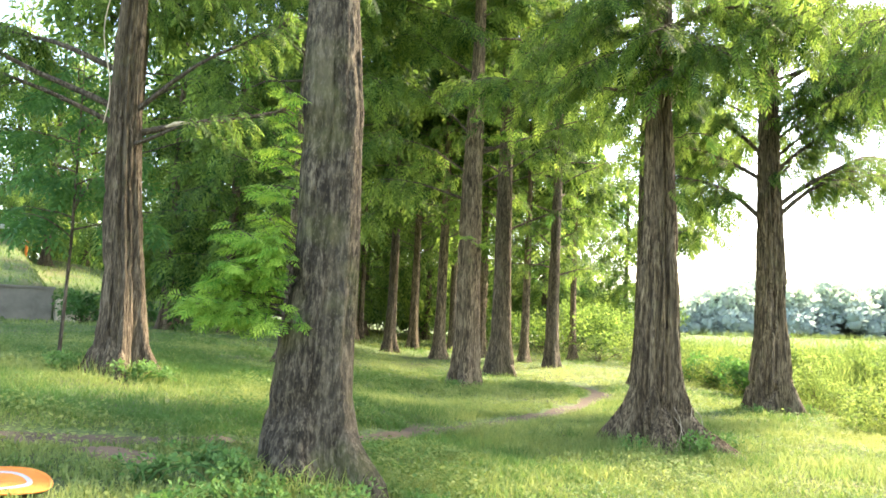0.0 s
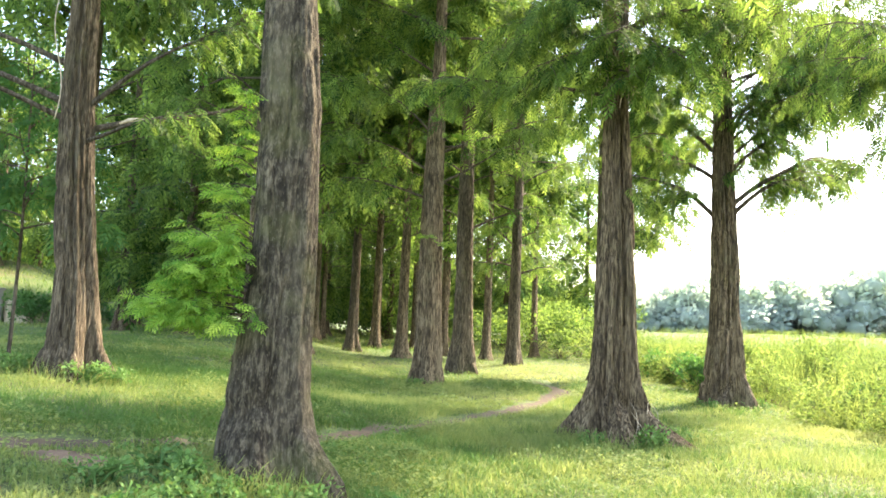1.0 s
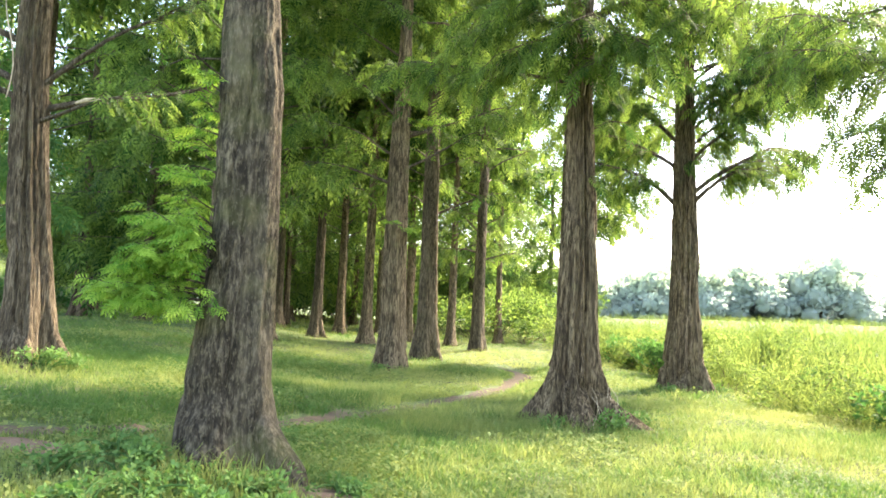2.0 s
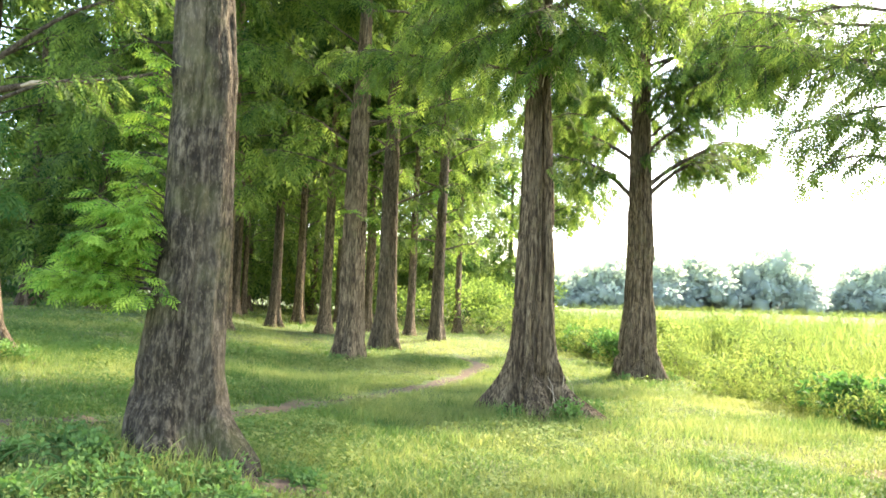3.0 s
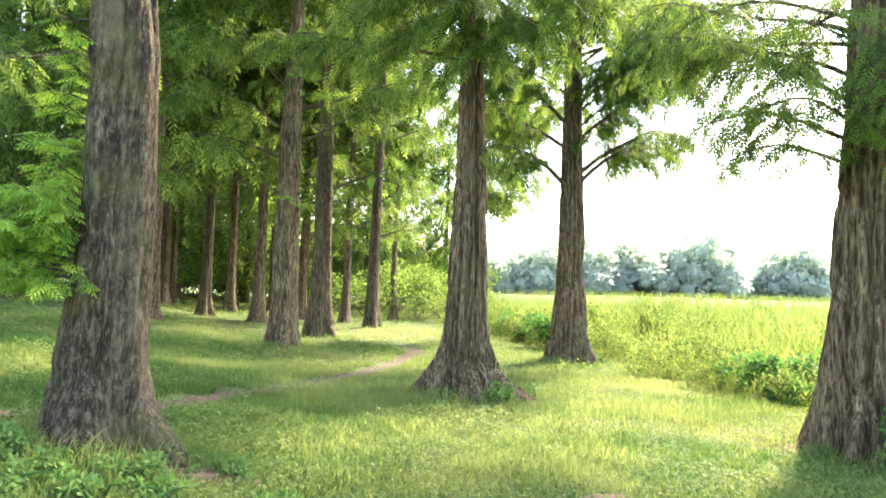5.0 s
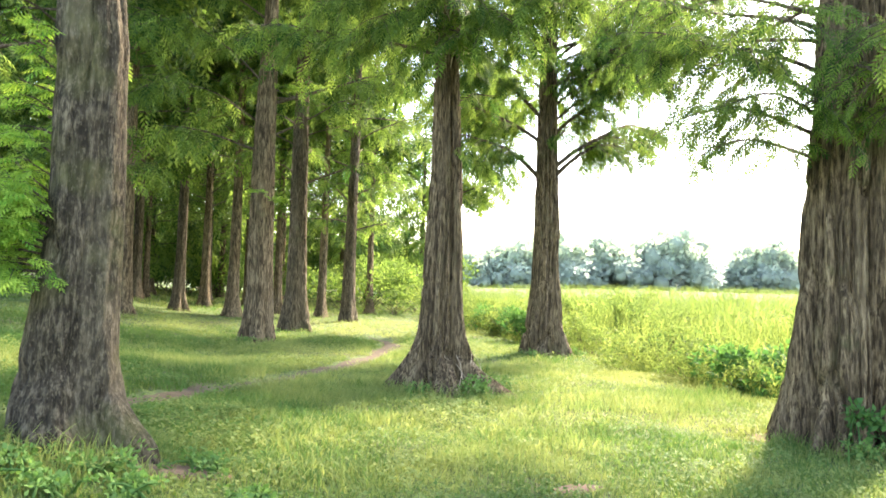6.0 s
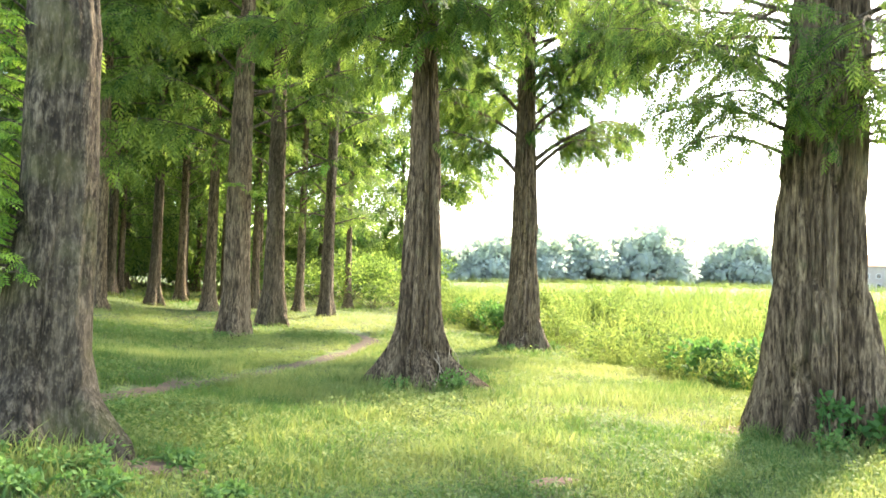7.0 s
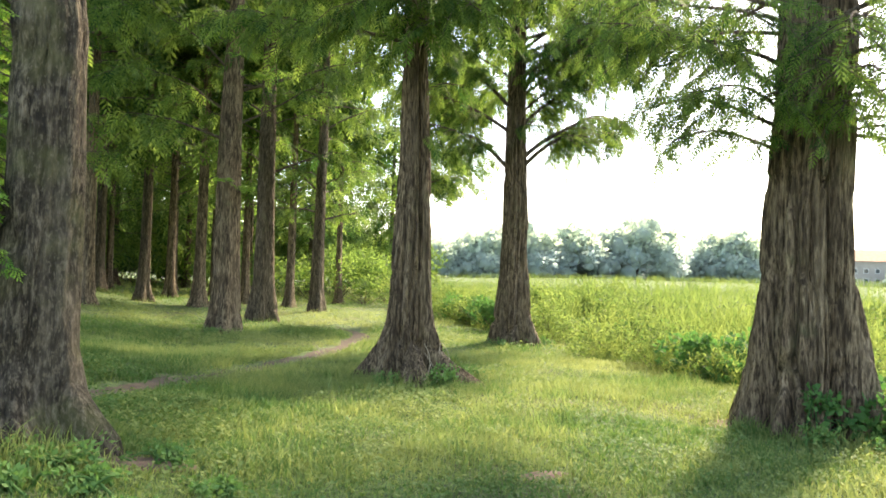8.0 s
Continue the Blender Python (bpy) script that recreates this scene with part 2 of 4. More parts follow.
wide = (0.085 + 0.13 * vnoise(np.arange(260) / 6.0, np.zeros(260), 9) + 0.04 * rng.random(260)) * np.clip((262 - np.arange(260)) / 40, 0.1, 1)
rows = []
for k in np.linspace(-1, 1, 7):
    px, py = along[0] - ty / tl * wide * k, along[1] + tx / tl * wide * k
    rows.append(np.stack([px, py, gz(px, py) + 0.012 - 0.012 * abs(k) ** 3], -1))
pv = np.stack(rows, 1).reshape(-1, 3)
pi = np.arange(260 * 7).reshape(260, 7)
pf = np.stack([pi[:-1, :-1], pi[:-1, 1:], pi[1:, 1:], pi[1:, :-1]], -1).reshape(-1, 4)
tagged(new("path", mesh_np("path", pv, pf[:, ::-1], SOIL, shade_smooth=True)), "narrow trodden brown earth path winding through the grass", "path", kind="structure")

# bare patches of earth
BARE = ((-1.75, 5.7, 0.3, 0.16), (-0.02, 5.42, 0.3, 0.14), (0.9, 4.6, 0.2, 0.1), (2.2, 4.9, 0.2, 0.08), (4.55, 5.6, 0.3, 0.2), (-1.25, 6.75, 0.28, 0.14), (-3.3, 9.15, 0.35, 0.14))


def bare_far(x, y):
    best = np.full(np.shape(x), 9.0)
    for bx, by, ra, rb in BARE:
        best = np.minimum(best, np.hypot((x - bx) / ra, (y - by) / rb))
    return best


for bx, by, ra, rb in BARE:
    a = np.linspace(0, 2 * np.pi, 36, endpoint=False)
    ring = 0.7 + 0.5 * vnoise(np.cos(a) * 2 + bx * 7, np.sin(a) * 2 + by * 3, 4)
    vs = [np.array([[bx, by, float(gz(bx, by)) + 0.012]])]
    for k in (0.35, 0.7, 1.0):
        X, Y = bx + ra * k * ring * np.cos(a), by + rb * k * ring * np.sin(a)
        vs.append(np.stack([X, Y, gz(X, Y) + (0.012 if k < 0.9 else 0.002)], -1))
    i0, fs = np.arange(36), []
    j0 = (i0 + 1) % 36
    fs.append(np.stack([0 * i0, 1 + i0, 1 + j0], -1))
    for r in (0, 1):
        A, B = 1 + 36 * r, 37 + 36 * r
        fs += [np.stack([A + i0, B + i0, B + j0], -1), np.stack([A + i0, B + j0, A + j0], -1)]
    tagged(new("bare_earth", mesh_np("bare_earth", np.concatenate(vs), np.concatenate(fs), EARTH, shade_smooth=True)), "bare patch of trodden reddish brown earth", "earth", kind="structure")


# ---- leaves ----
def frond(branchlets, leaf, spread=0.42):
    """A flat feathery spray along +x, one unit long: an axis with narrow branchlets on both sides."""
    tris = [((0, 0.009), (0, -0.009), (1.0, 0.0))]
    for n in range(branchlets):
        s = 0.08 + 0.88 * n / max(1, branchlets - 1)
        ang = radians(62 - 34 * s) * (1 if n % 2 else -1)
        ln = spread * (1 - 0.55 * abs(s - 0.35))
        o, d = np.array((s, 0.0)), np.array((math.cos(ang), math.sin(ang)))
        w = np.array((-d[1], d[0]))
        tris += [(o, o + d * ln * 0.45 + w * leaf, o + d * ln), (o, o + d * ln, o + d * ln * 0.45 - w * leaf)]
    v = np.array(tris).reshape(-1, 2)
    z = -0.2 * v[:, 0] ** 2 - 0.35 * np.abs(v[:, 1]) ** 1.5
    return np.column_stack([v, z])


FROND_NEAR, FROND_CLOSE = frond(9, 0.055, 0.46), frond(10, 0.045, 0.44)
FROND_FINE, FROND_MID, FROND_FAR, FROND_ROOF = frond(10, 0.055, 0.44), frond(8, 0.065, 0.48), frond(6, 0.08, 0.55), frond(5, 0.06, 0.55)


def unit(v):
    return v / np.maximum(np.linalg.norm(v, axis=-1, keepdims=True), 1e-9)


def sprays(places, ways, sizes, template, roll=0.6):
    """Vertices, faces and tints of many sprays."""
    n, k = len(places), len(template)
    d = unit(ways)
    side = unit(np.cross(d, (0, 0, 1)) + 1e-4)
    up = np.cross(side, d)
    r = rng.normal(0, roll, n)[:, None]
    side, up = side * np.cos(r) + up * np.sin(r), up * np.cos(r) - side * np.sin(r)
    t = template[None] * sizes[:, None, None]
    v = places[:, None] + t[..., 0:1] * d[:, None] + t[..., 1:2] * side[:, None] + t[..., 2:3] * up[:, None]
    tint = np.repeat(np.clip(rng.normal(0.48, 0.3, n), 0, 1), k) + np.repeat(rng.uniform(-0.12, 0.12, n * k // 3), 3)
    return v.reshape(-1, 3), np.arange(n * k).reshape(-1, 3), np.clip(tint, 0, 1)


def tube(points, radii, sides):
    p, r = np.asarray(points, float), np.asarray(radii, float)
    d = unit(np.gradient(p, axis=0))
    ref = np.where(np.abs(d[:, 2:3]) > 0.9, [[1.0, 0, 0]], [[0, 0, 1.0]])
    a = unit(np.cross(d, ref))
    b = np.cross(d, a)
    th = np.arange(sides) * 2 * np.pi / sides
    v = p[:, None] + r[:, None, None] * (a[:, None] * np.cos(th)[None, :, None] + b[:, None] * np.sin(th)[None, :, None])
    i = np.arange(len(p) * sides).reshape(len(p), sides)
    j = np.roll(i, -1, 1)
    f = np.stack([i[:-1], j[:-1], j[1:], i[1:]], -1).reshape(-1, 4)
    return v.reshape(-1, 3), f


def joined(pieces):
    vs, fs, n = [], [], 0
    for v, f in pieces:
        vs.append(v)
        fs.append(f + n)
        n += len(v)
    return np.concatenate(vs), np.concatenate(fs)


# ---- trees ----
def trunk_mesh(profile, height, seed, material, sides, lobes, flute, rough, flare_lobe=0.35, grooves=()):
    """Fluted trunk with a buttressed foot. profile: rows of height, radius, x and y of the middle."""
    g = np.random.default_rng(seed)
    pz, pr, px, py = (np.array(c) for c in zip(*profile))
    z = np.concatenate([np.linspace(-0.3, 0.9, 30 if sides > 40 else 9), np.linspace(0.95, min(6.0, height - 1), 80 if sides > 60 else 22 if sides > 40 else 10), np.linspace(min(6.4, height - 0.8), height, 8)])
    th = np.arange(sides) * 2 * np.pi / sides
    Z, T = np.meshgrid(z, th, indexing="ij")
    top = pz[-1]
    R = np.interp(Z, pz, pr) * np.where(Z > top, np.clip((height - Z) / (height - top), 0.03, 1), 1)
    X0 = np.interp(Z, pz, px)
    Y0 = np.interp(Z, pz, py)
    ph = g.uniform(0, 6.28, 8)
    lobe = np.zeros_like(T)
    for k, n in enumerate(lobes):
        lobe += np.cos(n * T + ph[k] + 0.12 * Z * (1 if k % 2 else -1)) / (1 + k * 0.5)
    foot = np.exp(-np.clip(Z, 0, 9) / 0.45)
    ridge = vnoise(T / 6.2832 * (26 + sides * 0.16) + seed * 13 + vnoise(T * 3, Z * 2, seed) * 1.2, Z * 1.3, seed) - 0.5
    coarse = vnoise(T / 6.2832 * 17 + seed * 5, Z * 0.7 + 9, seed + 3) - 0.5
    # keep the seam closed
    seam = np.minimum(T, 2 * np.pi - T) / 0.35
    ridge, coarse = ridge * np.clip(seam, 0, 1), coarse * np.clip(seam, 0, 1)
    k = 1 + (flute + flare_lobe * foot) * lobe * 0.6 + rough * (ridge + 1.2 * coarse)
    for at, deep, wide_g in grooves:
        away = np.abs((T - at + np.pi) % (2 * np.pi) - np.pi)
        k = k - deep * np.exp(-((away / wide_g) ** 2)) * np.clip(0.75 + 0.45 * np.sin(Z * 0.9 + at), 0.45, 1)
    for n, deep, seed_c in ((13, 1.9, 5), (24, 1.1, 6), (47, 0.7, 7)):
        crack = vnoise(T / 6.2832 * n + 0.9 * vnoise(T * 2, Z * 1.1, seed + seed_c) + seed * 7, Z * 1.25 + n, seed + seed_c)
        k = k - rough * deep * (1 - smooth(np.abs(crack - 0.5) / 0.095)) * np.clip(seam, 0, 1)
    R = R * k
    v = np.stack([X0 + R * np.cos(T), Y0 + R * np.sin(T), Z], -1).reshape(-1, 3)
    i = np.arange(len(z) * sides).reshape(len(z), sides)
    j = np.roll(i, -1, 1)
    f = np.stack([i[:-1], j[:-1], j[1:], i[1:]], -1).reshape(-1, 4)
    return mesh_np("trunk", v, f, material, shade_smooth=True)


def limb_line(start, az, length, rise, droop, g, n=9):
    """A limb that leaves the trunk at az (degrees from +x), climbs by rise degrees and droops towards its tip."""
    s = np.linspace(0, 1, n)
    a = radians(az) + g.normal(0, 0.1) * s + 0.12 * np.sin(s * 5 + g.uniform(0, 6))
    h = length * s * math.cos(radians(rise))
    z = length * (math.sin(radians(rise)) * s - droop * s**2) + 0.03 * length * np.sin(s * 7 + g.uniform(0, 6)) * s
    return np.stack([start[0] + h * np.cos(a), start[1] + h * np.sin(a), start[2] + z], -1)


def make_limb(line, r0, g, detail, fullness, droop=0.5, first=0.2):
    """Limb with side twigs: the pieces of its mesh, and the places, directions and sizes of its sprays."""
    pieces = [tube(line, np.linspace(r0, r0 * 0.18, len(line)), 6) if detail in ("near", "close", "fine") else tube(line[::2], np.linspace(r0, r0 * 0.18, 5), 5)]
    length = np.linalg.norm(line[-1] - line[0])
    P, D, S = [], [], []
    spacing = {"near": 0.03, "close": 0.085, "fine": 0.085, "mid": 0.12, "far": 0.2, "roof": 0.23}[detail]
    count = max(3, int(length / spacing * 1.05))
    size = {"near": 0.1, "close": 0.14, "fine": 0.21, "mid": 0.28, "far": 0.46, "roof": 0.72}[detail]
    for n in range(count):
        s = first + (0.99 - first) * (n + g.uniform(0, 0.7)) / count
        q = s * (len(line) - 1)
        i = min(int(q), len(line) - 2)
        base = line[i] + (line[i + 1] - line[i]) * (q - i)
        ahead = unit(line[i + 1] - line[i])
        flat = unit(np.cross(ahead, (0, 0, 1)) + 1e-6)
        sg = 1 if n % 2 else -1
        out = unit(ahead * g.uniform(0.35, 0.9) + flat * sg * g.uniform(0.6, 1.0) + np.array((0, 0, g.normal(0.02, 0.18))))
        tl = (0.3 + 0.36 * length * (1 - s) ** 0.8) * g.uniform(0.65, 1.15) * min(1.0, 0.25 + length / 1.6)
        m = 5
        k = np.linspace(0, 1, m)[:, None]
        twig = base + out * tl * k - np.array((0, 0, 1.0)) * (droop * tl * k**2 * g.uniform(0.5, 1.3))
        if detail in ("near", "close", "fine"):
            pieces.append(tube(twig, np.linspace(r0 * 0.22, 0.0025, m), 3))
        elif n % 3 == 0:
            pieces.append(tube(twig[::2], np.linspace(r0 * 0.22, 0.004, 3), 3))
        for w in np.arange(g.uniform(0.02, 0.1), tl, size * 0.3 / fullness):
            f = min(w / tl, 0.999) * (m - 1)
            ii = int(f)
            at = twig[ii] + (twig[min(ii + 1, m - 1)] - twig[ii]) * (f - ii)
            td = unit(twig[min(ii + 1, m - 1)] - twig[ii] + 1e-6)
            fl = unit(np.cross(td, (0, 0, 1)) + 1e-6)
            sd2 = 1 if g.random() > 0.5 else -1
            P.append(at)
            D.append(td * g.uniform(0.4, 1.0) + fl * sd2 * g.uniform(0.1, 0.9) + np.array((0, 0, -g.uniform(0.0, 0.75))))
            S.append(size * g.uniform(0.6, 1.25))
    return pieces, P, D, S


def grow(name, place, label, profile, height, seed, bark, limbs, crown_from, reach, detail, group="redwood trees of the grove", sides=48, lobes=(5, 3, 8), flute=0.05, rough=0.05,
         flare_lobe=0.3, grooves=(), fullness=1.0, limb_gap=0.42, leaf=None, high=6.5, droop=0.5, rise=(14, 42), face=None, bare=0.2, roof=1.35, lush=1.15, sparse=1.5):
    """A tree: trunk, limbs and a crown of feathery sprays. limbs: rows of height, azimuth, length, rise, droop, thickness that are seen singly."""
    leaf = leaf or LEAF
    g = np.random.default_rng(seed)
    tree = thing(name, place, label, "tree", group)
    part("trunk", trunk_mesh(profile, height, seed, bark, sides, lobes, flute, rough, flare_lobe, grooves), bark, tree)
    pz, pr, px, py = (np.array(c) for c in zip(*profile))

    def middle(z):
        return np.array((np.interp(z, pz, px), np.interp(z, pz, py), z))

    def radius(z):
        return float(np.interp(z, pz, pr)) * (min(1.0, max(0.05, (height - z) / (height - pz[-1]))) if z > pz[-1] else 1)

    made = {"roof": ([], [], []), "near": ([], [], []), "close": ([], [], []), "fine": ([], [], []), "mid": ([], [], []), "far": ([], [], [])}

    def add(z, az, length, up, dr, r0, how, full, first=0.2):
        d = np.array((math.cos(radians(az)), math.sin(radians(az)), 0))
        line = limb_line(middle(z) + d * radius(z) * 0.75, az, length, up, dr, g)
        pieces, P, D, S = make_limb(line, r0, g, how, full, droop, first)
        v, f = joined(pieces)
        part("limb", mesh_np("limb", v, f, LIMB, shade_smooth=True), LIMB, tree)
        for store, new_ones in zip(made[how], (P, D, S)):
            store += new_ones

    for z, az, length, up, dr, r0, full, first in limbs:
        add(z, az, length, up, dr, r0, detail, full * lush, first)
    z, turn = crown_from, g.uniform(0, 360)
    while z < height - 0.4:
        turn += 137.5 + g.uniform(-25, 25)
        how = detail if z < high else ("roof" if detail not in ("close", "fine") or z > high + 2 else "mid")
        k = (z - crown_from) / (height - crown_from)
        length = reach * (1 - k) ** 0.75 * g.uniform(0.7, 1.15) * (0.75 + 0.25 * min(1, k * 8)) + 0.3
        az = turn % 360
        if face is not None and z < crown_from + 2.4 and abs((az - face + 180) % 360 - 180) < 55:
            length *= 0.4
        add(z, az, length, g.uniform(*rise) + 12 * k, g.uniform(0.12, 0.35), 0.008 + 0.0065 * length, how, (fullness if z < high else fullness * 0.9) * lush, bare)
        z += limb_gap * g.uniform(0.5, 1.3) * (1 if z < high else sparse) * (1.5 if z > 10 else 1)
    vs, fs, ts, n = [], [], [], 0
    for how, template in (("close", FROND_CLOSE), ("fine", FROND_FINE), ("mid", FROND_MID), ("far", FROND_FAR), ("roof", FROND_ROOF)):
        P, D, S = made[how]
        if P:
            # high sprays are enlarged by roof so the upper crown blocks more sun
            S = np.array(S) * np.interp(np.array(P)[:, 2], (7.0, 8.0, 10.0, 11.0), (1.0, roof, roof, roof * 1.2))
            v, f, t = sprays(np.array(P), np.array(D), S, template)
            vs.append(v)
            fs.append(f + n)
            ts.append(t)
            n += len(v)
    part("crown", mesh_np("crown", np.concatenate(vs), np.concatenate(fs), leaf, np.concatenate(ts)), leaf, tree, "feathery light green needle sprays")
    return tree


def airy(z0, z1, gap, reach, seed, thick=0.03, full=0.42, front=None):
    """Sparse lower limbs, bare towards the trunk."""
    g = np.random.default_rng(seed)
    return [(z, (k * 137.5 + g.uniform(-20, 20)) % 360, reach * g.uniform(0.6, 1.1), g.uniform(12, 38), g.uniform(0.05, 0.3), thick * g.uniform(0.6, 1.1), full, g.uniform(0.35, 0.6))
            for k, z in enumerate(np.arange(z0, z1, gap)) if front is None or abs((k * 137.5 - front + 180) % 360 - 180) > 55]


def shoots(tree, rows, profile, seed):
    """Young leafy shoots that spring straight from the bark."""
    g = np.random.default_rng(seed)
    pz, pr, px, py = (np.array(k) for k in zip(*profile))
    for z, az, length, up, dr, r0, full, first in rows:
        d = np.array((math.cos(radians(az)), math.sin(radians(az)), 0))
        base = np.array((np.interp(z, pz, px), np.interp(z, pz, py), z)) + d * np.interp(z, pz, pr) * 0.85
        pieces, P, D, S = make_limb(limb_line(base, az, length, up, dr, g), r0, g, "near", full, 0.15, first)
        D = [q * np.array((1, 1, 0.45)) for q in D]
        v, f = joined(pieces)
        shoot = part("shoot", mesh_np("shoot", v, f, LIMB, shade_smooth=True), LIMB, tree)
        v, f, t = sprays(np.array(P), np.array(D), np.array(S), FROND_NEAR, 0.6)
        part("needles", mesh_np("needles", v, f, LEAF_YOUNG_LIT, t), LEAF_YOUNG_LIT, shoot, "young green needles, lightened in colour in place of sunlight")


def at(x, y, sink=0.0):
    return (x, y, float(gz(x, y)) - sink)


# the grey tree close by
P_FG = [(-0.3, 0.43, 0.05, 0), (0.0, 0.37, 0.04, 0), (0.22, 0.3, -0.03, 0), (0.49, 0.253, -0.042, 0), (0.83, 0.225, -0.02, 0), (1.18, 0.205, 0.003, 0), (1.53, 0.197, 0.007, 0), (1.89, 0.194, -0.004, 0), (2.15, 0.187, -0.002, 0), (2.27, 0.202, -0.012, 0), (2.42, 0.19, -0.02, 0), (2.62, 0.185, -0.03, 0), (3.0, 0.162, -0.042, 0), (6.5, 0.13, -0.1, 0)]
grey_tree = grow("redwood_tree", at(-0.6, 5.72), "tall grey-barked redwood with lichen patches and a flared foot in grass", P_FG, 13.0, 11, BARK_GREY,
     [], 4.5, 3.3, "close", sides=96, lobes=(3, 5), flute=0.045, rough=0.06, flare_lobe=0.22, high=5.6, fullness=1.05, limb_gap=0.3, face=270, rise=(24, 46))
g = np.random.default_rng(14)
SHOOTS = [(0.93 + 0.032 * k, 176 + g.uniform(-26, 26), (0.56 - 0.016 * k) * g.uniform(0.72, 1.08), 2 + 2.6 * k + g.uniform(-5, 5), 0.03, 0.009, 1.9, 0.16) for k in range(15)]
SHOOTS += [(1.5 + 0.12 * k, 178 + g.uniform(-30, 30), (0.27 - 0.008 * k) * g.uniform(0.7, 1.1), 26 + g.uniform(-10, 10), 0.03, 0.008, 1.4, 0.06) for k in range(8)]
SHOOTS += [(0.98, 216, 0.17, 24, 0.1, 0.006, 2.4, 0.0), (0.93, 224, 0.14, 6, 0.1, 0.006, 2.4, 0.0)]
shoots(grey_tree, SHOOTS, P_FG, 12)
# the fluted tree beside the path
P_T2 = [(-0.3, 0.68, 0.2, 0), (0.0, 0.647, 0.15, 0), (0.14, 0.534, 0.085, 0), (0.27, 0.425, 0.038, 0), (0.43, 0.334, 0.024, 0), (0.62, 0.271, 0.013, 0), (0.89, 0.236, 0.01, 0), (1.3, 0.216, 0.01, 0), (1.86, 0.198, 0.011, 0), (2.42, 0.178, 0.009, 0), (3.0, 0.159, -0.007, 0), (3.6, 0.147, -0.024, 0), (7.0, 0.114, -0.04, 0)]
LIMBS_FLUTED_A = [(3.95, 248, 1.0, 18, 0.6, 0.022, 1.2, 0.1), (4.10, 215, 1.2, 20, 0.5, 0.022, 1.2, 0.1), (4.15, 280, 1.2, 18, 0.55, 0.022, 1.2, 0.1), (4.35, 250, 1.3, 15, 0.5, 0.025, 1.2, 0.1),
    (4.40, 190, 1.5, 18, 0.4, 0.025, 1.2, 0.15), (4.60, 310, 1.5, 16, 0.4, 0.025, 1.2, 0.15), (4.70, 230, 1.5, 15, 0.45, 0.025, 1.2, 0.15), (4.90, 265, 1.6, 14, 0.45, 0.025, 1.2, 0.15),
    (3.3, 335, 0.5, 30, 0.3, 0.015, 1.2, 0.1), (2.74, 288, 0.16, 15, 0.1, 0.005, 1.5, 0.0)]
fluted_tree = grow("redwood_tree", at(2.79, 8.74), "brown fluted redwood with shaggy bark and wide buttressed foot", P_T2, 13.5, 23, BARK, LIMBS_FLUTED_A, 3.85, 2.3, "fine", sides=168, lobes=(5, 3, 7), flute=0.085, rough=0.11, flare_lobe=0.3,
     grooves=((4.83, 0.6, 0.13), (4.6, 0.16, 0.07), (4.2, 0.14, 0.07), (3.75, 0.18, 0.09), (4.4, 0.1, 0.05)), high=6.2, fullness=1.0, limb_gap=0.23, droop=0.65, face=252, roof=1.0, sparse=2.6)
# the tree at the edge of the field
P_T3 = [(-0.3, 0.5, 0, 0), (0.03, 0.4, 0.01, 0), (0.24, 0.352, 0.01, 0), (0.64, 0.302, 0.01, 0), (1.23, 0.254, 0.023, 0), (1.92, 0.23, 0.03, 0), (2.72, 0.214, 0.01, 0), (3.52, 0.186, -0.007, 0), (4.42, 0.166, -0.008, 0), (5.33, 0.15, -0.02, 0), (8, 0.12, -0.02, 0)]
LIMBS_EDGE_A = [(3.15, -14, 2.6, 46, 0.46, 0.045, 1.0, 0.25), (3.3, 4, 3.7, 42, 0.42, 0.045, 1.2, 0.2), (3.7, 35, 1.8, 40, 0.2, 0.02, 0.9, 0.15), (4.55, -8, 3.6, 44, 0.2, 0.034, 1.0, 0.1),
    (4.4, -32, 2.8, 40, 0.25, 0.024, 1.0, 0.1), (4.4, 25, 2.4, 52, 0.15, 0.04, 0.8, 0.3), (3.1, 168, 2.2, 44, 0.4, 0.042, 1.6, 0.15), (3.75, 148, 2.4, 40, 0.4, 0.04, 1.6, 0.15), (5.2, -40, 2.4, 36, 0.25, 0.026, 0.9, 0.3)]
LIMBS_EDGE_C = [(3.9, -22, 3.2, 46, 0.4, 0.034, 1.0, 0.1), (4.1, -48, 2.3, 42, 0.4, 0.026, 1.0, 0.1),
    (4.15, 178, 2.6, 42, 0.4, 0.036, 1.6, 0.15), (4.7, 155, 2.6, 38, 0.4, 0.02, 1.2, 0.2), (4.4, 60, 1.8, 34, 0.3, 0.018, 0.9, 0.15), (4.85, 250, 1.2, 24, 0.35, 0.02, 1.0, 0.12), (5.05, 300, 1.4, 24, 0.35, 0.02, 1.0, 0.12),
    (4.6, 275, 0.9, 26, 0.4, 0.018, 0.9, 0.1), (3.75, 262, 0.6, 24, 0.4, 0.014, 0.9, 0.1), (4.75, 330, 1.8, 34, 0.3, 0.022, 0.9, 0.15), (5.2, 215, 1.4, 26, 0.3, 0.02, 1.1, 0.12), (5.0, 190, 2.2, 34, 0.35, 0.02, 1.2, 0.15)]
LIMBS_EDGE_B = [(5.8, -75, 1.8, 24, 0.3, 0.03, 0.8, 0.2), (5.8, 225, 1.4, 28, 0.3, 0.03, 0.8, 0.2), (5.5, 290, 1.2, 24, 0.3, 0.025, 0.8, 0.2), (5.4, 5, 3.6, 26, 0.15, 0.034, 1.1, 0.2),
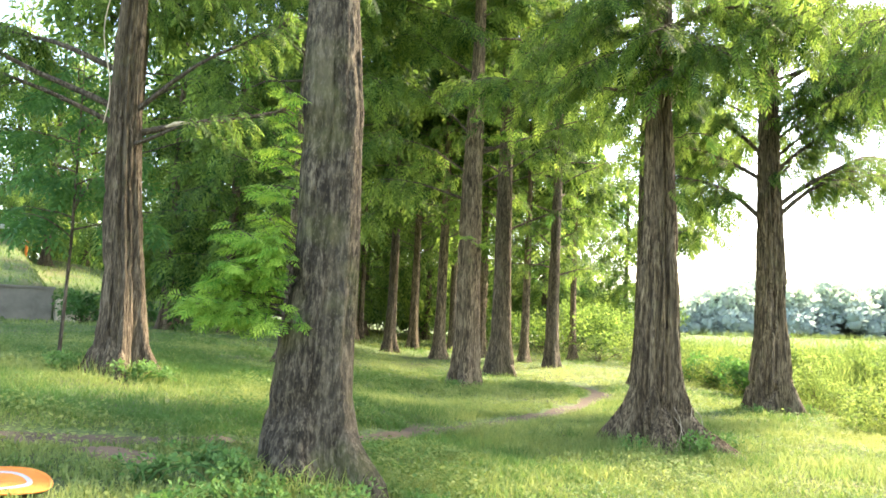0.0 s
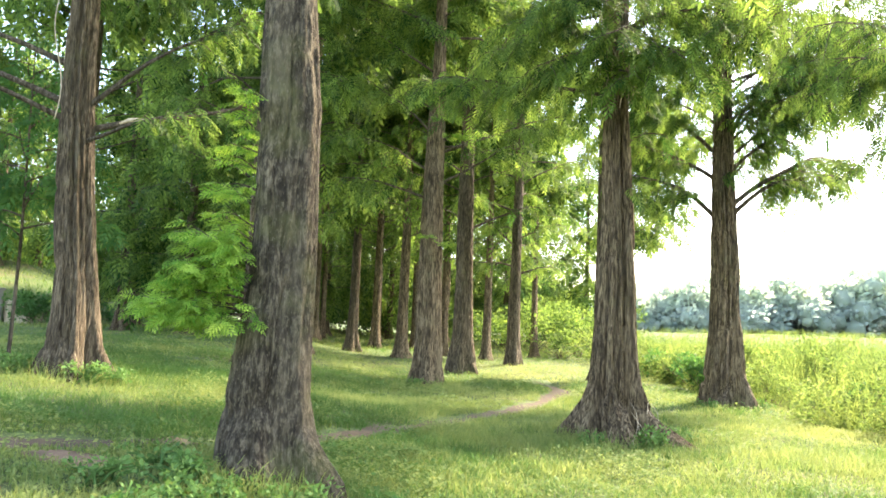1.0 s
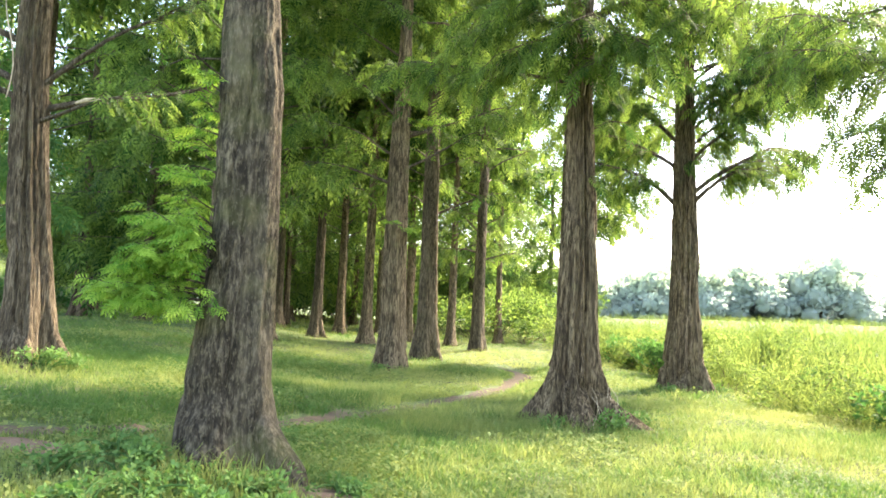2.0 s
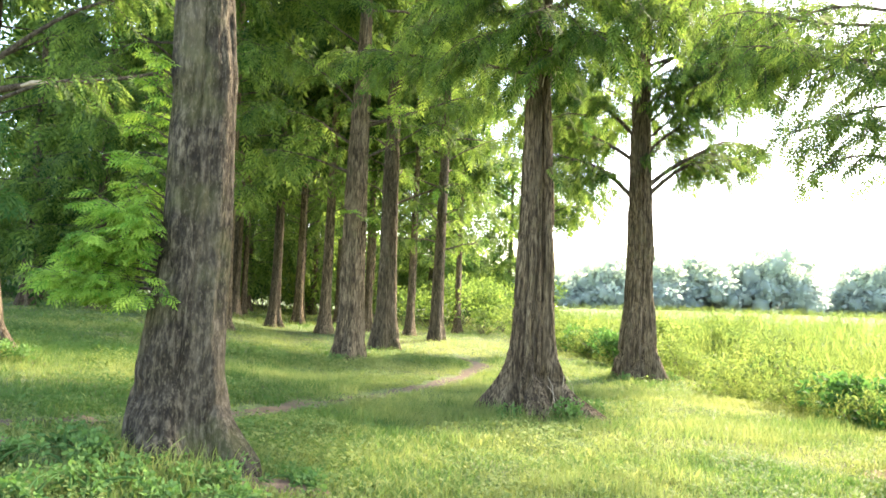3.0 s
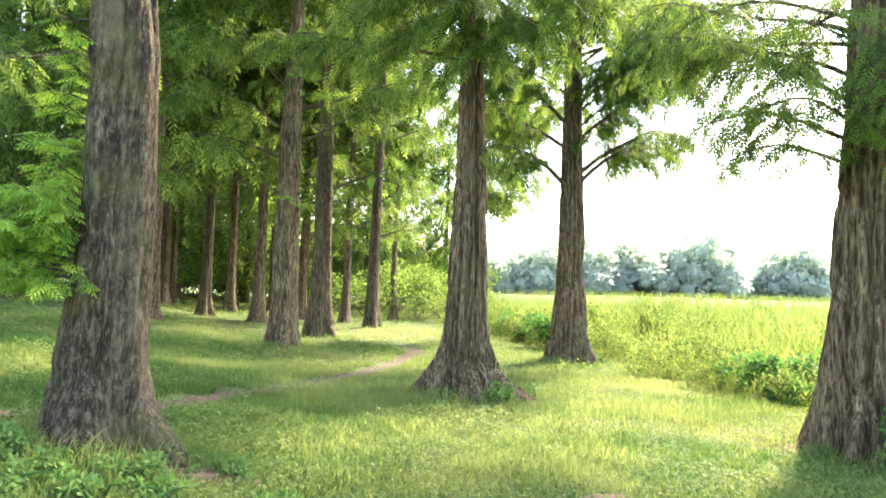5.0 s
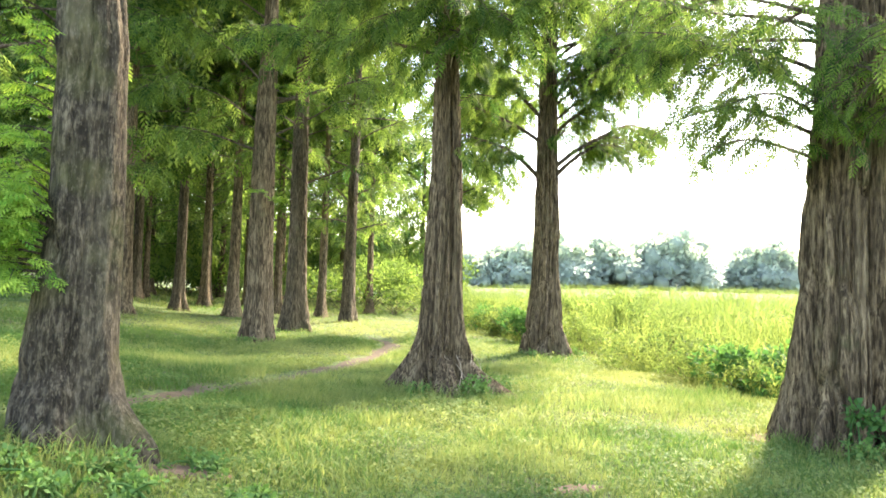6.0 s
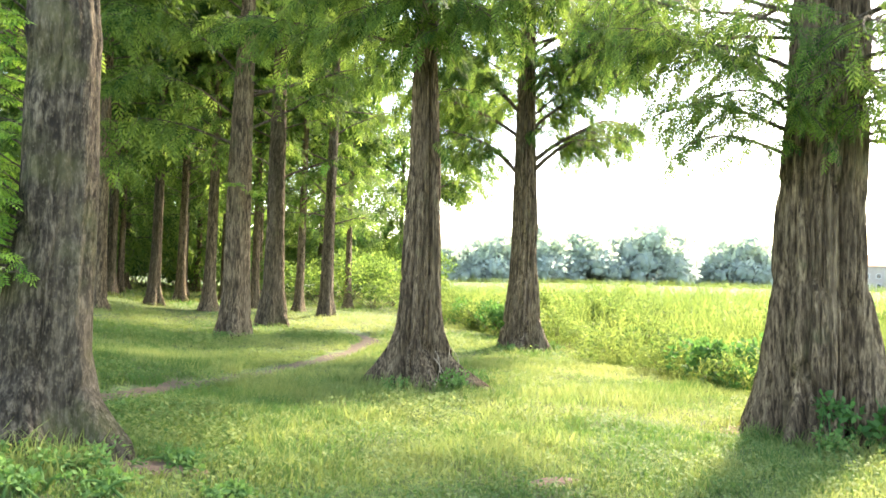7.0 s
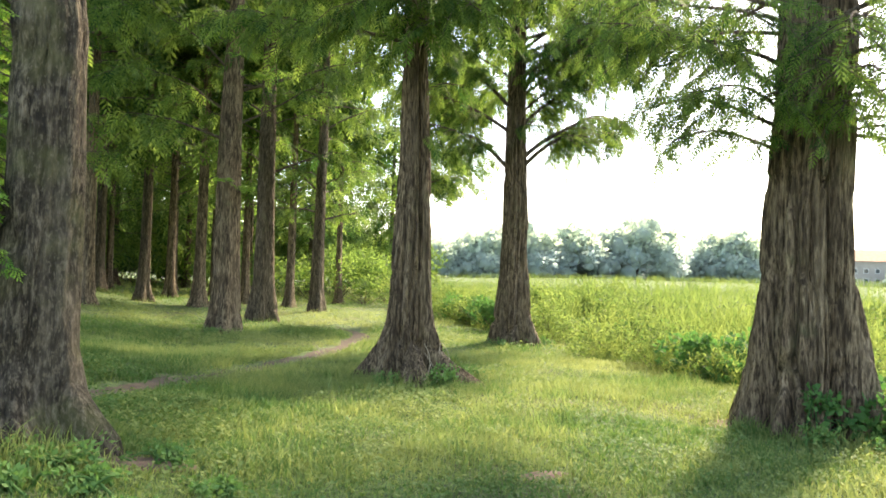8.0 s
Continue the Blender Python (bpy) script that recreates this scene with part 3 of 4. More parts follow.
    (6.0, -20, 3.2, 20, 0.2, 0.03, 1.1, 0.2), (6.6, 15, 3.0, 20, 0.2, 0.04, 0.9, 0.2), (5.0, -25, 3.0, 24, 0.2, 0.045, 0.8, 0.25)]
grow("redwood_tree", at(6.0, 12.1), "redwood with furrowed brown bark and spreading limbs beside the field", P_T3, 13.0, 37, BARK, LIMBS_EDGE_A + LIMBS_EDGE_B + LIMBS_EDGE_C,
     5.6, 2.3, "fine", sides=136, lobes=(5, 4, 7), flute=0.08, rough=0.1, grooves=((4.45, 0.3, 0.1), (4.0, 0.14, 0.1), (4.9, 0.22, 0.09)), high=7.6, fullness=1.0, limb_gap=0.25, droop=0.75, face=240, roof=1.0, lush=1.05, sparse=3.0)
# the stout tree with ivy at its foot
P_RT = [(-0.3, 0.68, -0.02, 0.02), (0.0, 0.56, -0.012, 0.015), (0.09, 0.53, -0.015, 0.018), (0.25, 0.49, -0.018, 0.022), (0.42, 0.45, -0.022, 0.028), (0.67, 0.415, -0.022, 0.028), (0.98, 0.37, -0.02, 0.024), (1.24, 0.338, -0.024, 0.03), (1.51, 0.328, -0.024, 0.03), (1.89, 0.318, -0.024, 0.03), (2.66, 0.29, 0.008, -0.01), (3.42, 0.28, 0.019, -0.02), (7.0, 0.2, 0.05, 0)]
LIMBS_STOUT_A = [(2.7, 168, 1.9, 30, 0.25, 0.022, 1.6, 0.15), (2.25, 158, 1.1, 26, 0.4, 0.018, 1.5, 0.12), (2.45, 150, 1.5, 28, 0.35, 0.02, 1.5, 0.15), (2.55, 176, 1.3, 24, 0.4, 0.018, 1.5, 0.12), (2.95, 155, 1.8, 26, 0.35, 0.02, 1.4, 0.15), (2.5, 235, 0.7, 22, 0.5, 0.02, 1.0, 0.05),
    (2.65, 205, 0.7, 22, 0.5, 0.02, 1.0, 0.1), (2.6, 265, 0.7, 24, 0.5, 0.02, 1.0, 0.05), (2.45, 290, 0.7, 20, 0.5, 0.02, 1.0, 0.1), (2.75, 250, 0.9, 20, 0.5, 0.02, 1.0, 0.1),
    (2.4, 330, 1.1, 6, 0.5, 0.02, 0.8, 0.2), (2.9, 220, 1.0, 14, 0.6, 0.02, 1.0, 0.1), (3.0, 280, 1.0, 14, 0.6, 0.02, 1.0, 0.1)]
LIMBS_STOUT_B = [(2.55, 222, 0.5, 25, 0.5, 0.016, 1.3, 0.05), (2.6, 260, 0.5, 25, 0.5, 0.016, 1.3, 0.05), (2.5, 200, 0.5, 25, 0.5, 0.018, 1.3, 0.05), (3.0, 195, 1.3, 24, 0.3, 0.014, 0.8, 0.2),
    (3.1, 240, 1.3, 14, 0.5, 0.025, 1.2, 0.1), (3.3, 160, 1.9, 20, 0.3, 0.018, 0.8, 0.2), (3.3, 95, 2.7, 20, 0.2, 0.022, 0.6, 0.3), (3.6, 72, 2.6, 20, 0.2, 0.022, 0.6, 0.3),
    (3.9, 118, 2.9, 20, 0.2, 0.022, 0.6, 0.3), (4.2, 90, 2.7, 20, 0.2, 0.02, 0.6, 0.3), (4.5, 60, 2.5, 20, 0.2, 0.02, 0.6, 0.3)]
LIMBS_STOUT_C = [(4.7, 132, 2.8, 20, 0.2, 0.02, 0.9, 0.2), (3.3, 265, 1.4, 14, 0.5, 0.025, 1.2, 0.1), (2.4, 300, 0.6, 20, 0.5, 0.016, 1.2, 0.1)]
grow("redwood_tree", at(4.96, 5.3), "stout redwood with deeply ridged bark and drooping sprays", P_RT, 13.5, 41, BARK, LIMBS_STOUT_A + LIMBS_STOUT_B + LIMBS_STOUT_C,
     3.3, 2.2, "close", sides=200, lobes=(5, 4, 9), flute=0.07, rough=0.11, grooves=((3.6, 0.42, 0.085), (3.95, 0.2, 0.06), (4.5, 0.4, 0.09), (3.25, 0.3, 0.08), (4.15, 0.15, 0.05), (4.8, 0.2, 0.07)), high=4.3, fullness=0.75, limb_gap=0.26, droop=0.6, roof=1.0, lush=1.0, sparse=2.4)
# the tree on the rise
P_LT = [(-0.3, 0.6, 0.0, 0), (0.0, 0.45, 0.02, 0), (0.1, 0.37, 0.022, 0), (0.32, 0.285, 0.013, 0), (0.63, 0.237, 0.013, 0), (1.13, 0.206, -0.018, 0), (1.63, 0.205, -0.07, 0), (2.27, 0.19, -0.115, 0), (2.91, 0.173, -0.15, 0), (3.43, 0.16, -0.165, 0), (7, 0.12, -0.2, 0)]
rise_tree = grow("redwood_tree", at(-3.06, 9.4), "redwood with sunlit root flare and long lower limbs", P_LT, 17.0, 53, BARK_RED,
     [(2.98, 176, 2.6, 24, 0.02, 0.045, 0.7, 0.5), (3.42, 168, 2.3, 22, 0.02, 0.04, 0.8, 0.45), (2.8, 186, 2.0, 22, 0.05, 0.035, 0.7, 0.45), (2.7, 8, 2.3, 17, 0.06, 0.04, 0.3, 0.6), (2.95, -10, 2.2, 40, 0.05, 0.03, 0.35, 0.55), (2.55, -30, 1.6, 12, 0.1, 0.024, 0.3, 0.6)],
     4.3, 3.3, "fine", sides=144, lobes=(5, 3, 8), flute=0.055, rough=0.07, high=6.0, fullness=0.75, limb_gap=0.27, grooves=((4.9, 0.24, 0.1), (5.3, 0.22, 0.1), (4.5, 0.12, 0.08), (5.7, 0.16, 0.1)))
DRY = plain_material("dry_wood", (0.34, 0.27, 0.2), (0.52, 0.43, 0.33), 30.0, 0.9, 0.004)
v, f = tube(np.array(((0.34, -0.12, 2.76), (0.44, -0.14, 2.8), (0.56, -0.15, 2.81), (0.68, -0.16, 2.78))), (0.014, 0.024, 0.022, 0.006), 9)
part("broken_stub", mesh_np("broken_stub", v, f, DRY, shade_smooth=True), DRY, rise_tree, "pale broken limb stub")
s = np.linspace(0, 1, 14)
v, f = tube(np.stack([-0.32 + 0.05 * np.sin(s * 7) - 0.05 * s, -0.16 + 0 * s, 2.75 + 1.6 * s], -1), 0.007 + 0 * s, 5)
part("vine", mesh_np("vine", v, f, DRY, shade_smooth=True), DRY, rise_tree, "thin pale hanging vine")
g = np.random.default_rng(77)
for k in range(16):
    a, z0 = radians(g.uniform(200, 300)), g.uniform(3.55, 4.25)
    s = np.linspace(0, 1, 6)
    r = 0.15 + g.uniform(0.15, 0.45) * s
    line = np.stack([r * math.cos(a) + 0.06 * np.sin(s * 4 + k), r * math.sin(a) + 0 * s, z0 + 0.22 * np.sin(s * 2.4) - 0.25 * s**2 + g.normal(0, 0.1) * s], -1)
    v, f = tube(line, np.linspace(0.006, 0.002, 6), 4)
    part("dead_twig", mesh_np("dead_twig", v, f, DRY, shade_smooth=True), DRY, fluted_tree, "pale dead twig")
for k in range(9):
    a = radians(g.uniform(225, 300))
    s = np.linspace(0, 1, 6)
    r0, r1 = 0.34, g.uniform(0.5, 0.75)
    line = np.stack([0.12 + (r0 + (r1 - r0) * s) * math.cos(a) + 0.05 * np.sin(s * 5 + k), (r0 + (r1 - r0) * s) * math.sin(a), 0.06 + g.uniform(0.15, 0.4) * (1 - s) ** 1.5 + 0.02 * np.sin(s * 9)], -1)
    v, f = tube(line, np.linspace(0.004, 0.0025, 6), 4)
    part("dead_twig", mesh_np("dead_twig", v, f, DRY, shade_smooth=True), DRY, fluted_tree, "dry stem across the roots")
P_M1 = [(-0.3, 0.42, 0, 0), (0.0, 0.345, 0, 0), (0.36, 0.28, 0.01, 0), (0.88, 0.236, 0.02, 0), (1.93, 0.22, 0, 0), (3.0, 0.212, -0.01, 0), (4.07, 0.187, 0, 0), (5.2, 0.157, 0.015, 0), (6.3, 0.115, 0.03, 0), (9, 0.09, 0.03, 0)]
ribbed_tree = grow("redwood_tree", at(1.42, 14.4), "redwood with pale brown ribbed bark above short grass", P_M1, 17.0, 61, BARK, [(4.4, 5, 2.6, 24, 0.05, 0.04, 0.6, 0.4), (3.5, 185, 1.8, 20, 0.2, 0.03, 0.8, 0.3)] + airy(3.8, 6.4, 0.24, 1.9, 62, front=265), 6.4, 3.8, "mid", sides=72, lobes=(5, 3), flute=0.06, rough=0.05, high=9.5, fullness=1.0, limb_gap=0.24, droop=0.6, face=265)
shoots(ribbed_tree, ((2.55, 312, 0.32, 24, 0.15, 0.006, 1.5, 0.0), (2.7, 250, 0.26, 20, 0.2, 0.006, 1.4, 0.0), (4.6, 318, 0.55, 26, 0.25, 0.008, 1.5, 0.1), (4.9, 285, 0.5, 24, 0.3, 0.008, 1.4, 0.1), (5.3, 212, 0.45, 28, 0.3, 0.008, 1.4, 0.1), (5.6, 300, 0.6, 26, 0.3, 0.008, 1.5, 0.1)), P_M1, 63)
P_M2 = [(-0.3, 0.44, 0, 0), (0.0, 0.356, 0, 0), (0.83, 0.241, 0.03, 0), (2.14, 0.2, 0.03, 0), (3.5, 0.185, 0.01, 0), (4.8, 0.166, 0.005, 0), (6.9, 0.14, 0, 0), (9, 0.11, 0, 0)]
grow("redwood_tree", at(2.6, 17.6), "dark reddish redwood standing behind the path", P_M2, 17.5, 67, BARK_RED, airy(3.4, 7.0, 0.22, 2.0, 68, front=260), 7.0, 3.1, "mid", sides=64, lobes=(5, 3), flute=0.06, rough=0.05, high=9.5, fullness=0.95, limb_gap=0.26, droop=0.6, face=260)
P_M3 = [(-0.3, 0.36, 0, 0), (0.0, 0.273, 0, 0), (0.49, 0.204, 0, 0), (1.6, 0.174, 0, 0), (3.2, 0.143, 0.02, 0), (5.2, 0.132, 0.05, 0), (8, 0.1, 0.05, 0)]
grow("redwood_tree", at(4.7, 21.0), "slender redwood lit warm along its trunk", P_M3, 14.0, 71, BARK_RED, airy(2.6, 6.4, 0.2, 2.2, 72, front=256), 6.2, 2.4, "mid", sides=56, lobes=(5, 3), flute=0.05, rough=0.05, high=11, fullness=0.9, limb_gap=0.25, droop=0.5, face=256, roof=1.0)

g = np.random.default_rng(75)
LIMBS_SIDE = [(z, g.uniform(-75, 50), g.uniform(1.9, 2.9), g.uniform(18, 38), g.uniform(0.25, 0.5), 0.026, 1.0, 0.15) for z in np.arange(3.0, 6.2, 0.2)]
P_SIDE = [(-0.3, 0.36, 0, 0), (0.0, 0.29, 0, 0), (0.3, 0.21, 0, 0), (1.0, 0.165, 0, 0), (3.0, 0.14, 0.02, 0), (8, 0.09, 0.03, 0)]
grow("redwood_tree", at(5.5, 16.3), "slim redwood with boughs drooping towards the field", P_SIDE, 12.5, 76, BARK_RED, LIMBS_SIDE, 5.2, 2.4, "mid", sides=48, high=8.5, fullness=0.95, limb_gap=0.25, droop=0.7, roof=1.0)

# trees further back: three built, the rest copies
P_B = [(-0.3, 0.4, 0, 0), (0.0, 0.32, 0, 0), (0.25, 0.235, 0, 0), (0.7, 0.185, 0, 0), (1.6, 0.16, 0.01, 0), (3.0, 0.147, 0.02, 0), (6, 0.12, 0.03, 0), (9, 0.09, 0.03, 0)]
back_a = grow("redwood_tree", at(0.25, 25.4), "redwood trunk in the shade of the grove", P_B, 17.0, 83, BARK_RED, airy(4.2, 7.2, 0.24, 2.3, 84), 7.2, 2.6, "far", sides=26, high=99, fullness=1.05, limb_gap=0.21, droop=0.6)
back_b = grow("redwood_tree", at(1.74, 23.4), "redwood trunk in the shade of the grove", P_B, 16.5, 89, BARK, airy(3.8, 6.8, 0.24, 2.3, 90), 6.8, 2.7, "far", sides=26, high=99, fullness=1.05, limb_gap=0.21, droop=0.7)
back_c = grow("redwood_tree", at(-7.1, 25.2), "dark redwood with boughs hanging low to the grass", P_B, 12.5, 97, BARK_RED, [], 1.5, 2.9, "far", sides=26, high=99, fullness=1.05, limb_gap=0.21, droop=0.8, rise=(0, 22), bare=0.1)
# added tree, its trunk hidden behind the grey one, to shade the canopy
added_shade_tree = grow("redwood_tree", at(-1.75, 14.0), "added slim redwood with airy lower limbs, trunk hidden behind the grey one", P_B, 15.5, 91, BARK_RED, airy(2.6, 5.8, 0.2, 2.2, 92, full=0.6), 5.6, 2.6, "mid", sides=48, high=7.6, fullness=0.95, limb_gap=0.24, droop=0.6)
added_shade_tree.scale = (0.95, 0.95, 0.95)
BACK_A = [(back_b, 1.21, 29.2, 40, 1.0), (back_a, 2.81, 29.7, 130, 0.85), (back_b, 3.3, 25.0, 220, 0.8), (back_b, 4.45, 23.5, 10, 0.8),
    (back_b, 6.5, 25.3, 100, 0.7), (back_a, -1.15, 28.9, 300, 1.05),
    (back_b, -0.89, 31.9, 70, 0.75), (back_b, -1.05, 19.8, 160, 0.9), (back_c, -8.3, 31.2, 200, 0.85), (back_c, -4.6, 22.5, 60, 0.9),
    (back_a, -6.0, 17.8, 15, 1.0), (back_c, -3.6, 31.0, 250, 1.0), (back_c, -6.2, 36.0, 20, 1.1), (back_a, 1.6, 35.0, 50, 1.0),
    (back_b, 3.9, 33.5, 190, 1.0), (back_c, -0.9, 38.5, 110, 1.15)]
back_e = grow("redwood_tree", at(2.6, 41.0), "dark redwood at the far end of the grove", P_B, 13.5, 99, BARK_RED, [], 1.3, 3.0, "roof", sides=20, high=99, fullness=1.0, limb_gap=0.24, droop=0.8, rise=(0, 22), bare=0.1)
BACK_B = [(back_b, 5.4, 38.5, 20, 1.0), (back_e, -21.0, 43.0, 80, 1.2), (back_e, -25.0, 40.0, 170, 1.1),
    (back_e, -17.5, 45.0, 10, 1.2), (back_e, -11.5, 42.0, 90, 1.2), (back_e, -7.5, 44.0, 190, 1.2),
    (back_e, -4.5, 52.0, 20, 1.2), (back_e, 0.6, 50.0, 240, 1.2), (back_e, 3.2, 54.0, 80, 1.2), (back_c, 7.8, 35.0, 33, 1.0),
    (back_c, 10.2, 39.0, 133, 1.05), (back_c, 12.4, 36.5, 233, 0.85), (back_e, -3.0, 44.0, 260, 1.2), (back_e, 6.4, 46.0, 30, 1.2),
    (back_b, -2.6, 25.8, 290, 0.95),]
BACK_C = [(back_c, -16.0, 36.5, 45, 1.0)]
for src, x, y, turn, size in BACK_A + BACK_B + BACK_C:
    twin = copy_thing(src, pose(*at(x, y, 0.02), 0, 0, turn))
    twin.scale = (size, size, size)


# ---- concrete wall, guard rail and marker on the bank ----
wall = thing("retaining_wall", (*WALL_AT, 0.0), "low weathered grey concrete retaining wall below a grass bank", "wall")
wall.rotation_euler.z = math.atan2(WALL_ALONG[1], WALL_ALONG[0])
for k in range(6):
    bm = box(bmesh.new(), -10.5 + 2.0 * k + 0.012, -0.12, 0.2, -8.5 + 2.0 * k - 0.012, 0.18, 1.68, 0.015)
    part("panel", bm, CONCRETE, wall)
part("coping", box(bmesh.new(), -10.55, -0.17, 1.682, 1.55, 0.23, 1.78, 0.02), CONCRETE, wall)
pillar = thing("stone_block", (*(WALL_AT + 2.0 * WALL_ALONG), 0.45), "pale sandstone block at the end of the wall", "stone")
pillar.rotation_euler.z = wall.rotation_euler.z
bm = box(bmesh.new(), -0.4, -0.3, -0.1, 0.45, 0.3, 0.9, 0.06)
for v in bm.verts:
    v.co += Vector((random.uniform(-0.03, 0.03), random.uniform(-0.03, 0.03), random.uniform(-0.03, 0.03)))
part("block", bm, SAND, pillar)

rail_at = WALL_AT + 9.9 * WALL_OUT
rail = thing("guard_rail", (*rail_at, float(gz(*rail_at))), "white painted guard rail along the top of the bank", "railing")
rail.rotation_euler.z = wall.rotation_euler.z
for z0, z1 in ((0.62, 0.9), (0.2, 0.42)):
    part("beam", box(bmesh.new(), -22, -0.04, z0, 10, 0.04, z1, 0.015), WHITE, rail)
for k in range(17):
    part("post", box(bmesh.new(), -21.9 + 2 * k - 0.05, 0.042, -0.4, -21.9 + 2 * k + 0.05, 0.14, 0.95, 0.01), WHITE, rail)
mark_at = (-16.5, 35.6)
marker = thing("marker_post", at(*mark_at), "short orange marker post on the grass bank", "post")
bm = bmesh.new()
bmesh.ops.create_cone(bm, segments=12, radius1=0.06, radius2=0.05, depth=0.9, cap_ends=True, matrix=Matrix.Translation((0, 0, 0.4)))
part("shaft", bm, ORANGE, marker)

# ---- the orange landing pad on the grass ----
pad_at = (-1.98, 4.8)
pad = thing("landing_pad", (*pad_at, float(gz(*pad_at)) + 0.03), "round orange fabric landing pad with a pale grey ring, on grass", "mat")
n_pad = Vector((float(gz(pad_at[0] - 0.2, pad_at[1]) - gz(pad_at[0] + 0.2, pad_at[1])) / 0.4, float(gz(pad_at[0], pad_at[1] - 0.2) - gz(pad_at[0], pad_at[1] + 0.2)) / 0.4, 1)).normalized()
pad.rotation_euler = n_pad.to_track_quat("Z", "Y").to_euler()


def ring(inner, outer, z0, z1, wave=0.0, segments=64):
    """A flat ring, or a disc where inner is 0, with thickness."""
    a = np.arange(segments) * 2 * np.pi / segments
    radii = [(outer, z0), (outer + 0.004, (z0 + z1) / 2), (outer, z1)] + [(outer + (max(inner, 0.001) - outer) * k, z1) for k in (0.33, 0.66, 1.0)] + [(max(inner, 0.001), z0)]
    v = np.concatenate([np.stack([r * np.cos(a), r * np.sin(a), z + wave * np.sin(3 * a + r * 9) * (r / outer)], -1) for r, z in radii])
    i = np.arange(segments)
    j = (i + 1) % segments
    f = np.concatenate([np.stack([k * segments + i, k * segments + j, (k + 1) * segments + j, (k + 1) * segments + i], -1) for k in range(len(radii) - 1)])
    return v, f


v, f = ring(0, 0.222, 0, 0.006, 0.006)
part("disc", mesh_np("disc", v, f, ORANGE, shade_smooth=True), ORANGE, pad)
v, f = ring(0.118, 0.14, 0.0035, 0.0085, 0.004)
part("printed_ring", mesh_np("printed_ring", v, f, PALE_GREY, shade_smooth=True), PALE_GREY, pad, "pale grey printed ring")
v, f = ring(0.216, 0.228, 0.001, 0.011, 0.006)
part("rim", mesh_np("rim", v, f, ORANGE, shade_smooth=True), ORANGE, pad)

# ---- the young sapling ----
P_SAP = [(-0.2, 0.028, 0, 0), (0, 0.024, 0, 0), (1.5, 0.018, 0.02, 0), (2.6, 0.013, 0.0, 0), (3.6, 0.008, -0.02, 0)]
grow("sapling", at(-4.1, 10.4), "thin young sapling with a small leafy crown on the lawn", P_SAP, 4.2, 103, LIMB, [], 1.55, 0.8, "mid", group="", sides=12, lobes=(3,), flute=0.02, rough=0.03, flare_lobe=0.05, high=9, fullness=1.6, limb_gap=0.14, leaf=LEAF_COOL)


# ---- shrubs ----
def leaf_cloud(centres, radii, count, size, g, droop=0.3):
    """Broad pointed leaves over uneven clumps: vertices, faces, tints."""
    which = g.integers(0, len(centres), count)
    d = unit(g.normal(size=(count, 3)))
    d[:, 2] = np.where(d[:, 2] < -0.3, -d[:, 2], d[:, 2])
    p = centres[which] + d * radii[which, None] * g.uniform(0.55, 1.08, count)[:, None]
    way = unit(d + g.normal(0, 0.55, (count, 3)) - np.array((0, 0, droop)))
    side = unit(np.cross(way, g.normal(size=(count, 3))))
    up = np.cross(side, way)
    s = size * g.uniform(0.6, 1.3, count)
    k = np.array([(0, 0, 0), (0.5, 0.3, 0.06), (1.0, 0, -0.08), (0.5, -0.3, 0.06)])
    v = p[:, None] + s[:, None, None] * (k[None, :, 0:1] * way[:, None] + k[None, :, 1:2] * side[:, None] + k[None, :, 2:3] * up[:, None])
    i = np.arange(count)[:, None] * 4
    f = np.concatenate([i + [0, 1, 2], i + [0, 2, 3]])
    # random tint by leaf and clump, rising with height
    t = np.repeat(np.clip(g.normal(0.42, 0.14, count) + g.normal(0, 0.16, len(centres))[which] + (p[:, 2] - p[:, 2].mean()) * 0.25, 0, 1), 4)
    return v.reshape(-1, 3), f, t


def shrub(name, place, label, seed, wide, tall, leaves, size, material, category="shrub", group=""):
    g = np.random.default_rng(seed)
    ob = thing(name, place, label, category, group)
    n = 14
    stalk = LIMB if tall > 0.45 else material
    c = np.stack([g.normal(0, wide * 0.42, n), g.normal(0, wide * 0.42, n), g.uniform(0.2, 0.78, n) * tall], -1)
    r = g.uniform(0.22, 0.42, n) * min(wide, tall)
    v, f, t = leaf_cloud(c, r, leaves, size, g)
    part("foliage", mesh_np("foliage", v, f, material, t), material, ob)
    for k in range(n):
        base = np.array((g.normal(0, 0.08), g.normal(0, 0.08), -0.08))
        line = base + (c[k] - base) * np.linspace(0, 1, 5)[:, None] + np.array((0, 0, 0.06)) * np.sin(np.linspace(0, 3.1, 5))[:, None]
        v, f = tube(line, np.linspace(0.012, 0.004, 5), 5)
        part("stem", mesh_np("stem", v, f, stalk, shade_smooth=True), stalk, ob)
    return ob


EDGE_GROUP = "shrubs along the field edge"
bush_a = shrub("shrub", at(6.6, 7.95), "dense dark green leafy shrub at the edge of the field", 5, 0.7, 0.85, 2000, 0.085, LEAF_COOL, group=EDGE_GROUP)
bush_b = shrub("shrub", at(6.75, 9.3), "low yellow-green weedy shrub at the edge of the field", 6, 0.9, 0.75, 2400, 0.05, FIELD, group=EDGE_GROUP)
bush_c = shrub("shrub", at(7.2, 10.6), "yellow-green leafy shrub spilling over the bank", 8, 1.0, 0.95, 2400, 0.053, FIELD, group=EDGE_GROUP)
END_LABEL, END_GROUP = "bright green leafy shrub at the far end of the grove", "shrubs at the end of the grove"
bush_d = shrub("shrub", at(7.6, 25.6), END_LABEL, 9, 1.9, 1.9, 3600, 0.1, LEAF, group=END_GROUP)
